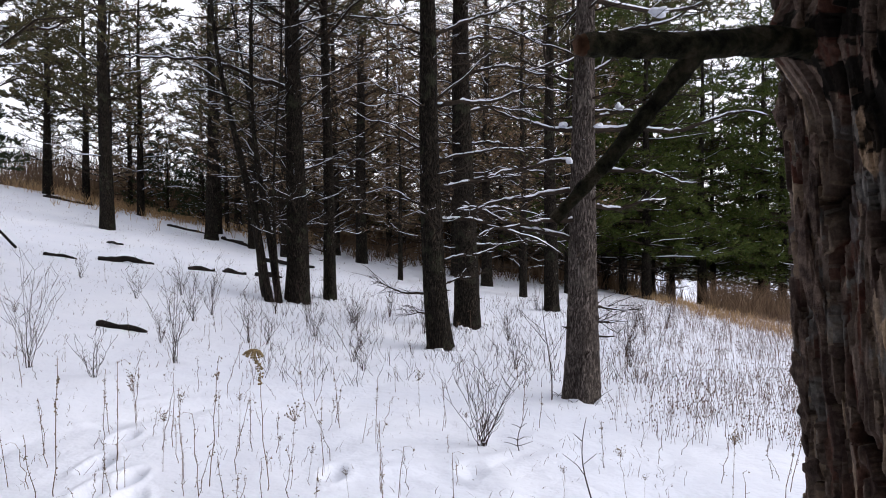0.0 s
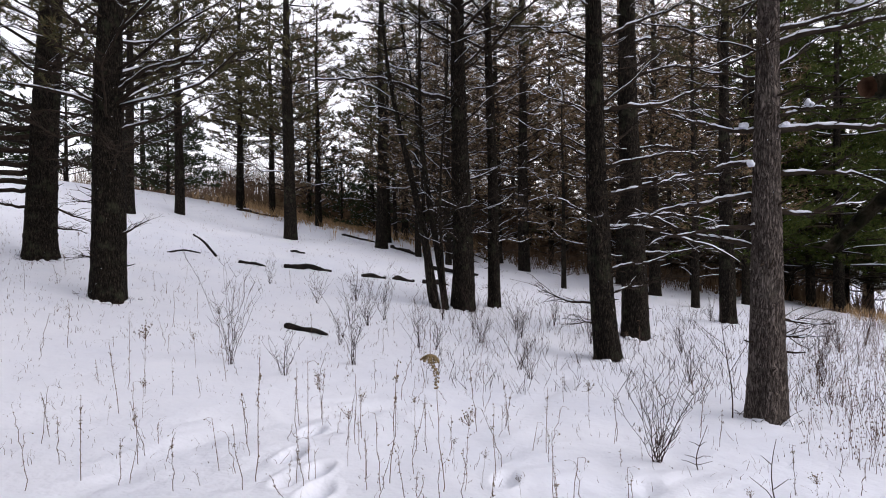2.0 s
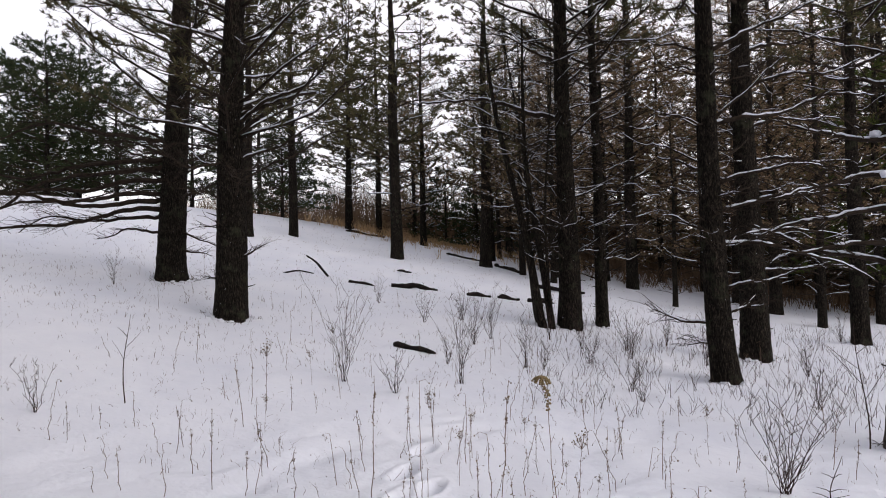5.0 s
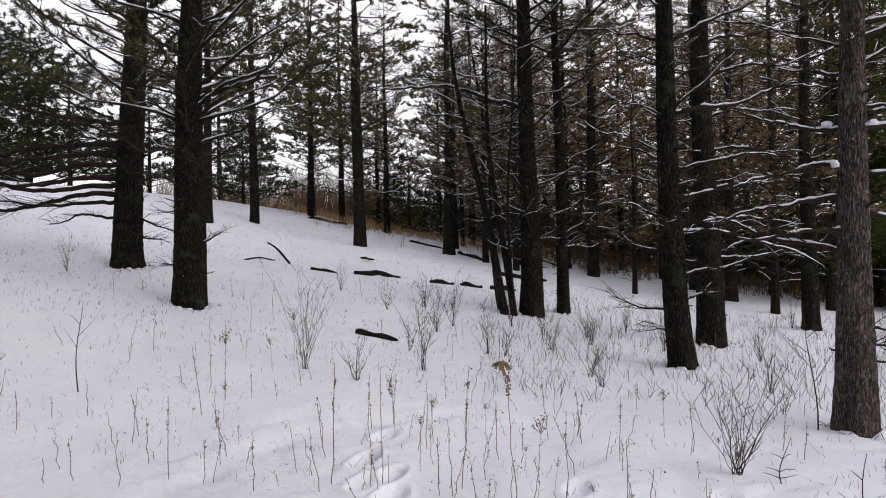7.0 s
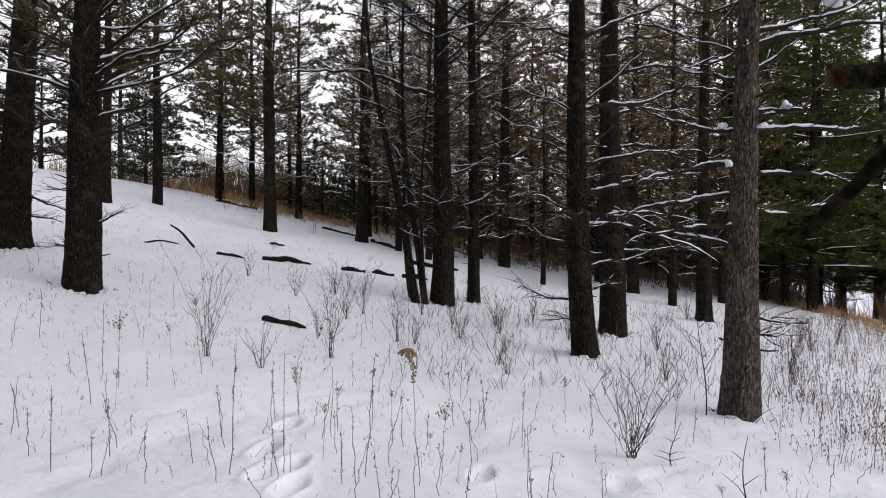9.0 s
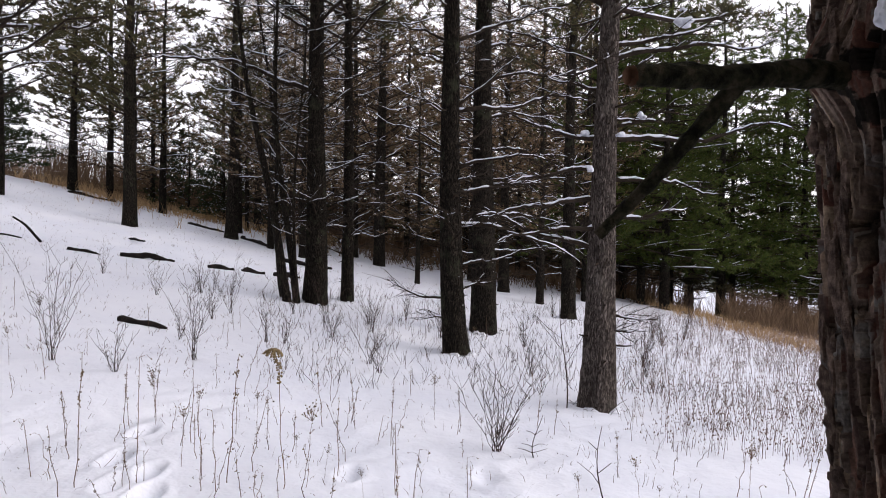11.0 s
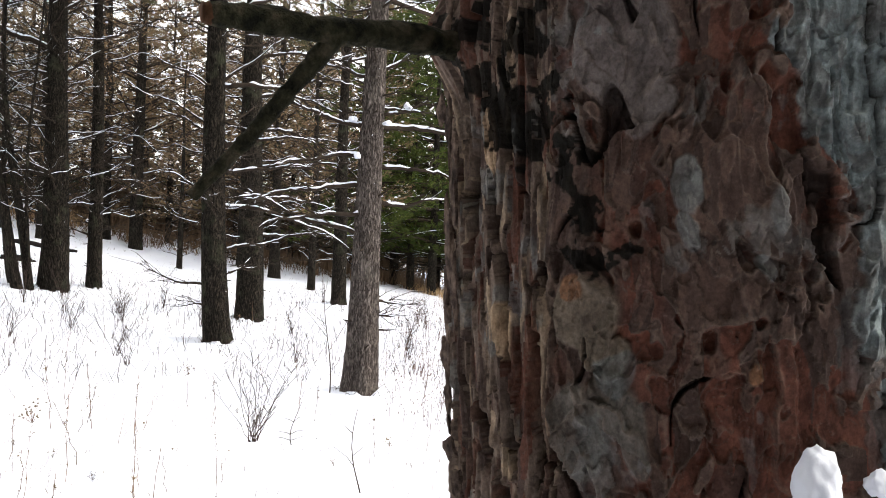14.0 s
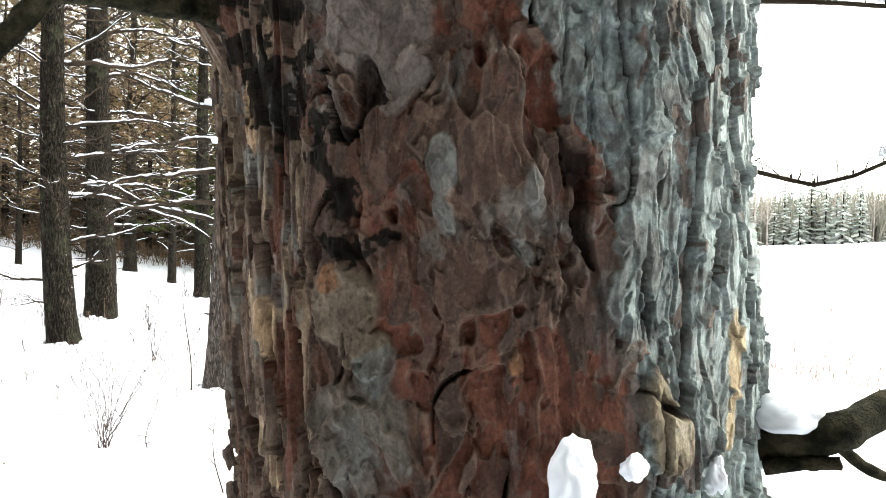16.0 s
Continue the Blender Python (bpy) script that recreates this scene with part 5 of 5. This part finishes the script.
WEEDS_EAST = [("s", -2.4, 4.23, 0.86), ("s", -2.75, 4.75, 0.47), ("s", -2.62, 5.3, 0.55), ("s", -2.3, 4.85, 0.69), ("s", -2.64, 5.87, 0.49), ("s", -2.1, 5.13, 0.43), ("s", -2.05, 5.21, 0.57), ("s", -1.53, 4.29, 0.55), ("s", -1.51, 4.45, 0.86), ("s", -1.41, 4.65, 0.5), ("s", -1.46, 5.22, 0.46), ("s", -0.83, 4.73, 0.54), ("s", -0.82, 5.01, 0.44), ("s", -0.88, 5.84, 0.5), ("s", -0.54, 5.45, 0.52), ("s", -1.18, 5.92, 0.56), ("s", -0.52, 7.34, 0.31), ("s", -2.19, 4.41, 0.28), ("s", -2.63, 4.35, 0.31), ("s", -2.07, 4.47, 0.25), ("s", -1.7, 4.5, 0.21), ("s", 1.9, 4.7, 0.33), ("s", 1.61, 5.16, 0.28), ("s", 1.16, 4.99, 0.35), ("s", 2.3, 4.83, 0.23), ("s", -3.11, 6.86, 0.38), ("s", -2.18, 6.88, 0.55), ("c", -0.97, 4.39, 0.51)]
WEEDS_WEST = [("c", -0.89, 4.51, 0.24), ("c", 1.18, 4.43, 0.34), ("c", 0.76, 4.33, 0.23), ("c", 1.3, 4.45, 0.16), ("s", -5.42, 4.09, 0.51), ("s", -5.28, 4.49, 0.23), ("s", -4.39, 3.76, 0.3), ("s", -4.36, 4.25, 0.28), ("s", -4.36, 4.53, 0.37), ("s", -3.54, 3.92, 0.59), ("s", -4.33, 5.28, 0.66), ("s", -6.32, 6.88, 0.58), ("s", -6.02, 8.52, 0.52), ("s", -5.28, 4.16, 0.34), ("s", -4.22, 3.5, 0.19), ("s", -5.09, 4.69, 0.35), ("c", -4.43, 5.77, 0.67), ("c", -4.09, 5.28, 0.34)]
weed_rnd = random.Random(8)
for kind, wx, wy, tall in WEEDS_EAST + WEEDS_WEST:
    weed(kind, wx, wy, tall, weed_rnd)
weed("g", -1.11, 4.36, 0.90, weed_rnd)
for _ in range(360):
    # scattered over the near slope, thinning uphill
    wy = 3.6 + 10 * weed_rnd.random() ** 1.4
    wx = weed_rnd.uniform(-0.95, 0.55) * wy + weed_rnd.gauss(0, 0.4)
    if math.sin(1.9 * wx + 0.7 * wy) + math.sin(1.3 * wy - 0.8 * wx) < weed_rnd.uniform(-1.6, 0.4):
        continue
    if (wx - 0.42) ** 2 + (wy - 0.46) ** 2 > 4:
        weed("c" if weed_rnd.random() < 0.1 else "s", wx, wy, weed_rnd.uniform(0.12, 0.48), weed_rnd)


def shrub(x, y, tall, seed):
    """A leafless shrub: many thin stems that fan out and fork."""
    rnd = random.Random(seed)
    ob = thing("shrub", x, y, height(x, y), "leafless brown shrub with thin forked twigs in the snow", "shrub", "bare shrubs in the snow")
    for _ in range(rnd.randint(4, 6) + int(6 * tall) + (9 if seed == 203 else 0)):
        w = Heap()
        a, out = rnd.uniform(0, 6.28), rnd.uniform(0.03, 0.5) if seed != 203 else rnd.uniform(0.1, 0.55)
        hgt = tall * rnd.uniform(0.55, 1.05)
        pts = np.array([(math.cos(a) * out * tall * s ** 1.4 + rnd.gauss(0, 0.012), math.sin(a) * out * tall * s ** 1.4 + rnd.gauss(0, 0.012), -0.08 + (hgt + 0.08) * s) for s in np.linspace(0, 1, 8)])
        w.tube(pts, np.linspace(0.0034, 0.0013, 8), 4)
        for i in range(2, 8):
            for _ in range(rnd.choice((0, 1, 1, 2)) if tall < 0.8 or seed != 203 else 2):
                b = rnd.uniform(0, 6.28)
                L = tall * rnd.uniform(0.08, 0.26)
                q = pts[i] + np.array([math.cos(b) * L * 0.6, math.sin(b) * L * 0.6, L * rnd.uniform(0.4, 1.0)])
                w.tube([pts[i], (pts[i] + q) / 2 + np.array([math.cos(b) * 0.01, math.sin(b) * 0.01, 0]), q], (0.0022, 0.0018, 0.0012), 3)
                if rnd.random() < 0.5:
                    v = (q - pts[i]) * 0.5
                    r = (pts[i] + q) / 2
                    w.tube([r, r + np.array([-v[1], v[0], abs(v[2])]) * 0.9], (0.002, 0.0012), 3)
        part("stem", w, SHRUB, ob)


SHRUBS = [(-4.37, 7.23, 1.2), (-3.17, 8.1, 1.15), (-3.57, 7.0, 0.6), (0.31, 5.46, 0.78), (-1.17, 8.88, 0.6), (-2.72, 9.55, 0.75), (-5.36, 11.92, 0.7), (-1.05, 13.26, 0.66), (-1.97, 10.37, 0.55),
          (4.44, 13.68, 1.05), (-0.99, 8.4, 0.5), (1.06, 11.26, 0.66), (2.15, 16.0, 0.57), (-11.1, 9.92, 0.74), (-6.08, 4.47, 0.44), (-2.3, 11.6, 0.8), (-3.9, 11.5, 0.9), (-1.6, 12.0, 0.7),
          (0.9, 8.6, 0.55), (-4.9, 12.8, 0.7), (2.6, 9.8, 0.7), (-6.9, 13.0, 0.6), (-3.0, 12.2, 0.9), (24.5, 15.5, 1.2), (22.5, 13.5, 0.6)]
shrub_rnd = random.Random(44)
for _ in range(9):
    sy = shrub_rnd.uniform(8.2, 16)
    SHRUBS.append((shrub_rnd.uniform(-0.42, 0.30) * sy, sy, shrub_rnd.uniform(0.4, 0.85)))
for i, (x, y, t) in enumerate(SHRUBS):
    shrub(x, y, t, 200 + i)


def sapling(x, y, tall, seed, label, forks):
    rnd = random.Random(seed)
    ob = thing("sapling", x, y, height(x, y), label, "sapling")
    w = Heap()
    pts = np.array([(0.05 * math.sin(4 * s + seed), 0.03 * math.cos(5 * s), -0.1 + (tall + 0.1) * s) for s in np.linspace(0, 1, 10)])
    w.tube(pts, np.linspace(0.004 + 0.004 * min(tall, 1), 0.002, 10), 5)
    part("stem", w, SHRUB, ob)
    for s, az, L, up in forks:
        f = Heap()
        p = pts[int(s * 9)]
        a = radians(az)
        q = p + np.array([math.cos(a) * L, math.sin(a) * L, up * L])
        m = (p + q) / 2 + np.array([rnd.gauss(0, 0.01), rnd.gauss(0, 0.01), rnd.uniform(-0.004, 0.012)])
        f.tube([p, m, q], (0.003, 0.0024, 0.0014), 4)
        part("twig", f, SHRUB, ob)


sapling(1.05, 6.95, 1.1, 1, "thin wavy leafless sapling beside a grey pine", [(0.5, 20, 0.3, 1.5), (0.6, 170, 0.3, 1.2), (0.75, 200, 0.3, 0.8), (0.85, 10, 0.2, 1.0)])
sapling(0.92, 4.35, 0.55, 2, "forked bare twig standing in the snow", [(0.5, 180, 0.14, 1.0), (0.6, 20, 0.1, 0.6), (0.8, 160, 0.06, 0.8)])
sapling(0.62, 5.32, 0.34, 3, "tiny leafless seedling tree with level twigs", [(0.35, 180, 0.11, 0.3), (0.35, 10, 0.12, 0.25), (0.5, 200, 0.09, 0.4), (0.55, -10, 0.10, 0.3), (0.7, 170, 0.07, 0.4), (0.7, 20, 0.06, 0.5)])
sapling(-5.62, 5.1, 0.9, 4, "thin bare sapling on the open slope", [(0.6, 170, 0.2, 0.9), (0.75, 10, 0.18, 0.9), (0.85, 200, 0.1, 1.0)])


# ---- dry growth too fine to count ----
def scatter(name, label, category, mat, seed, count, where, tall, blades, width, lean=0.25, heads=None):
    rnd = random.Random(seed)
    h, hd = Heap(), Heap()
    for _ in range(count):
        x, y = where(rnd)
        z = height(x, y)
        for _ in range(blades):
            px, py = x + rnd.gauss(0, 0.06), y + rnd.gauss(0, 0.06)
            t = tall * rnd.uniform(0.5, 1.2)
            tip = np.array([px + rnd.gauss(0, lean) * t, py + rnd.gauss(0, lean) * t, z + t])
            b = np.array([px, py, z - 0.05])
            a = rnd.uniform(0, 3.14)
            s = np.array([math.cos(a), math.sin(a), 0]) * width
            m = (b + tip) / 2 + np.array([rnd.gauss(0, 0.02), rnd.gauss(0, 0.02), 0.02])
            h.add([b - s, b + s, m + s * 0.8, m - s * 0.8, tip], [(0, 1, 2, 3), (3, 2, 4)])
            if heads and rnd.random() < heads:
                for _ in range(2):
                    q = tip + np.array([rnd.gauss(0, 0.02), rnd.gauss(0, 0.02), rnd.uniform(-0.12, 0)])
                    w = rnd.uniform(0.004, 0.009)
                    hd.add([q + (w, 0, 0), q + (-w * 0.5, w * 0.9, 0), q + (-w * 0.5, -w * 0.9, 0), q + (0, 0, 2.5 * w)], [(0, 1, 3), (1, 2, 3), (2, 0, 3), (0, 2, 1)])
    ob = part(name, h, mat, None, smooth=False, kind="stuff")
    tagged(ob, label, category)
    if hd.v:
        part("seed_heads", hd, MEADOW, ob, kind="stuff", smooth=False)


def meadow(rnd):
    y = rnd.uniform(5.5, 19)
    return (0.23 * y + rnd.random() ** 0.7 * (0.5 + 0.37 * y), y)


def tan_strip(rnd):
    y = rnd.uniform(13.0, 27.0)
    return (6.9 + rnd.gauss(0.5, 0.5) + 0.0 * y, y)


def brush_line(rnd):
    y = rnd.uniform(24, 34)
    return (rnd.uniform(-7, 9), y)


def crest_line(rnd):
    x = rnd.uniform(-19, -5)
    return (x, 25.5 - 0.28 * (x + 5) + rnd.gauss(2, 1.8))


def open_field(rnd):
    r, a = 17 + 55 * rnd.random() ** 1.2, radians(rnd.uniform(28, 66))
    return (r * math.sin(a), r * math.cos(a))


def slope_stubble(rnd):
    y = 4 + 20 * rnd.random()
    return (rnd.uniform(-1.6, 0.35) * y, y)


scatter("meadow_weeds", "thick stand of dry brown weeds on the meadow's edge", "dry weeds", MEADOW, 1, 3500, meadow, 0.25, 2, 0.0022, 0.22, 0.8)
scatter("tan_grass", "tan dry grass along the edge of the slope", "grass", STRAW, 2, 520, tan_strip, 0.26, 6, 0.005, 0.6)
scatter("brown_brush", "brown dry brush under the trees of the wood", "brush", BRUSH, 3, 900, brush_line, 0.8, 5, 0.010, 0.35)
scatter("crest_brush", "brown dry grass and brush along the hill's crest", "brush", STRAW, 4, 700, crest_line, 0.5, 4, 0.010, 0.35)
scatter("field_weeds", "scattered dry weeds over the open snowy field", "dry weeds", STALK, 5, 2200, open_field, 0.45, 3, 0.009, 0.25, 0.5)
scatter("snow_stubble", "thin dry grass stems poking through the snow", "grass", STALK, 6, 1900, slope_stubble, 0.085, 2, 0.0019, 0.6)
scatter("fallen_needles", "fallen needles and scraps of stalk lying on the snow", "litter", STALK, 9, 2600, slope_stubble, 0.035, 1, 0.0028, 1.6)


def low_twigs(rnd):
    y = rnd.uniform(7.5, 18)
    return (rnd.uniform(-0.28, 0.34) * y, y)


scatter("low_twigs", "tangle of low dead twigs and seedlings in the snow under the pines", "twigs", SHRUB, 16, 1300, low_twigs, 0.24, 2, 0.0032, 0.55)


def hill(rnd):
    y = 7.5 + 18 * rnd.random() ** 1.1
    return (rnd.uniform(-1.6, -0.15) * y, y)


scatter("hill_grass", "thin dry grass tips pricking through the hillside snow", "grass", MEADOW, 14, 2400, hill, 0.06, 2, 0.0036, 0.8)


def thicket(rnd):
    x = rnd.uniform(-42, 10)
    return (x, 29.5 + 0.12 * abs(x) + rnd.uniform(0, 16))


def east_brush(rnd):
    y = rnd.uniform(19, 32)
    return (0.36 * y + rnd.uniform(0.5, 9), y)


scatter("far_thicket", "brown leafless thicket beyond the crest", "thicket", BRUSH, 7, 2400, thicket, 3.0, 7, 0.016, 0.3)
scatter("east_brush", "grey-brown brush among the green pines", "brush", BRUSH, 8, 1300, east_brush, 1.1, 6, 0.009, 0.4)


# ---- woods across the field ----
def far_conifer(seed, tall, wide, mat, label):
    rnd = random.Random(seed)
    ob = thing("conifer", 0, 0, -60, label, "tree", "woods across the field")
    w, nd, sn = Heap(), Heap(), Heap()
    w.tube([(0, 0, -0.5), (0, 0, tall * 0.5), (0, 0, tall)], (0.16, 0.1, 0.02), 5)
    z = 0.8
    while z < tall:
        L = wide * (1 - z / tall) ** 0.8 + 0.15
        for k in range(7):
            a = rnd.uniform(0, 6.28)
            l2 = L * rnd.uniform(0.6, 1.15)
            tip = np.array([math.cos(a) * l2, math.sin(a) * l2, z - 0.28 * l2 + rnd.gauss(0, 0.1)])
            s = np.array([-math.sin(a), math.cos(a), 0]) * 0.24 * l2
            m = tip * 0.55 + np.array([0, 0, z * 0.45])
            nd.add([(0, 0, z + 0.1), m + s, tip, m - s, m - np.array([0, 0, 0.25])], [(0, 1, 2), (0, 2, 3), (0, 4, 1), (4, 2, 1), (4, 3, 2)])
            if rnd.random() < 0.22:
                sn.add([m * 0.9 + s * 0.5 + np.array([0, 0, 0.12 + 0.1 * z / 10]), tip * 0.9 + np.array([0, 0, 0.1 * z + 0.12]) * np.array([1, 1, 0.4]), m * 0.9 - s * 0.5 + np.array([0, 0, 0.12 + 0.1 * z / 10]), m * 0.9 + np.array([0, 0, 0.3])], [(0, 1, 3), (1, 2, 3), (0, 2, 1)])
        z += 0.6
    part("trunk", w, BARK_DARK, ob)
    part("needles", nd, mat, ob, smooth=False)
    part("snow", sn, SNOW, ob, smooth=False)
    return ob


def far_bare(seed, tall):
    rnd = random.Random(seed)
    ob = thing("leafless_tree", 0, 0, -60, "far grey leafless tree at the field's edge", "tree", "woods across the field")
    w, br = Heap(), Heap()
    w.tube([(0, 0, -0.5), (0.1, 0, tall * 0.5), (0.0, 0, tall)], (0.14, 0.1, 0.03), 5)
    for _ in range(46):
        z = tall * rnd.uniform(0.25, 0.98)
        a, L = rnd.uniform(0, 6.28), rnd.uniform(0.6, 2.2) * (1.15 - z / tall)
        q = np.array([math.cos(a) * L, math.sin(a) * L, z + L * rnd.uniform(0.6, 1.3)])
        br.tube([(0, 0, z), q * 0.5 + np.array([0, 0, z * 0.5 - 0.1]), q], (0.05, 0.035, 0.015), 3)
        for _ in range(3):
            v = np.array([rnd.gauss(0, 0.4), rnd.gauss(0, 0.4), rnd.uniform(0.1, 0.7)])
            br.tube([q * 0.8 + np.array([0, 0, z * 0.2]), q + v], (0.02, 0.01), 3)
    part("trunk", w, HAZE_TWIG, ob)
    part("brushwood", br, HAZE_TWIG, ob)
    return ob


FAR_BRUSH = make_plain("far_leafless_wood", [(0.3, (0.13, 0.125, 0.10)), (0.7, (0.25, 0.235, 0.20))], 0.4)


def far_wood(rnd):
    a, d = radians(rnd.uniform(14, 84)), rnd.uniform(132, 172)
    return (d * math.sin(a), d * math.cos(a))


scatter("far_wood", "dense grey-olive leafless wood across the field", "woods", FAR_BRUSH, 15, 4200, far_wood, 9.0, 5, 0.16, 0.12)

FAR = [far_conifer(1, 10, 2.2, HAZE_NEEDLE, "far dark conifer dusted with snow"), far_conifer(2, 8, 2.0, HAZE_NEEDLE, "far green conifer dusted with snow"), far_conifer(3, 12, 2.3, HAZE_NEEDLE, "far tall conifer dusted with snow"), far_bare(4, 10), far_bare(5, 11)]
far_rnd = random.Random(21)
for i in range(420):
    a = radians(far_rnd.uniform(14, 84))
    d = far_rnd.uniform(118, 165)
    x, y = d * math.sin(a), d * math.cos(a)
    o = copy_thing(far_rnd.choice(FAR), pose(x, y, height(x, y), 0, 0, far_rnd.uniform(0, 360)) @ Matrix.Scale(far_rnd.uniform(0.6, 1.1), 4))
for kind in FAR:
    for o in (*kind.children_recursive, kind):
        bpy.data.objects.remove(o)
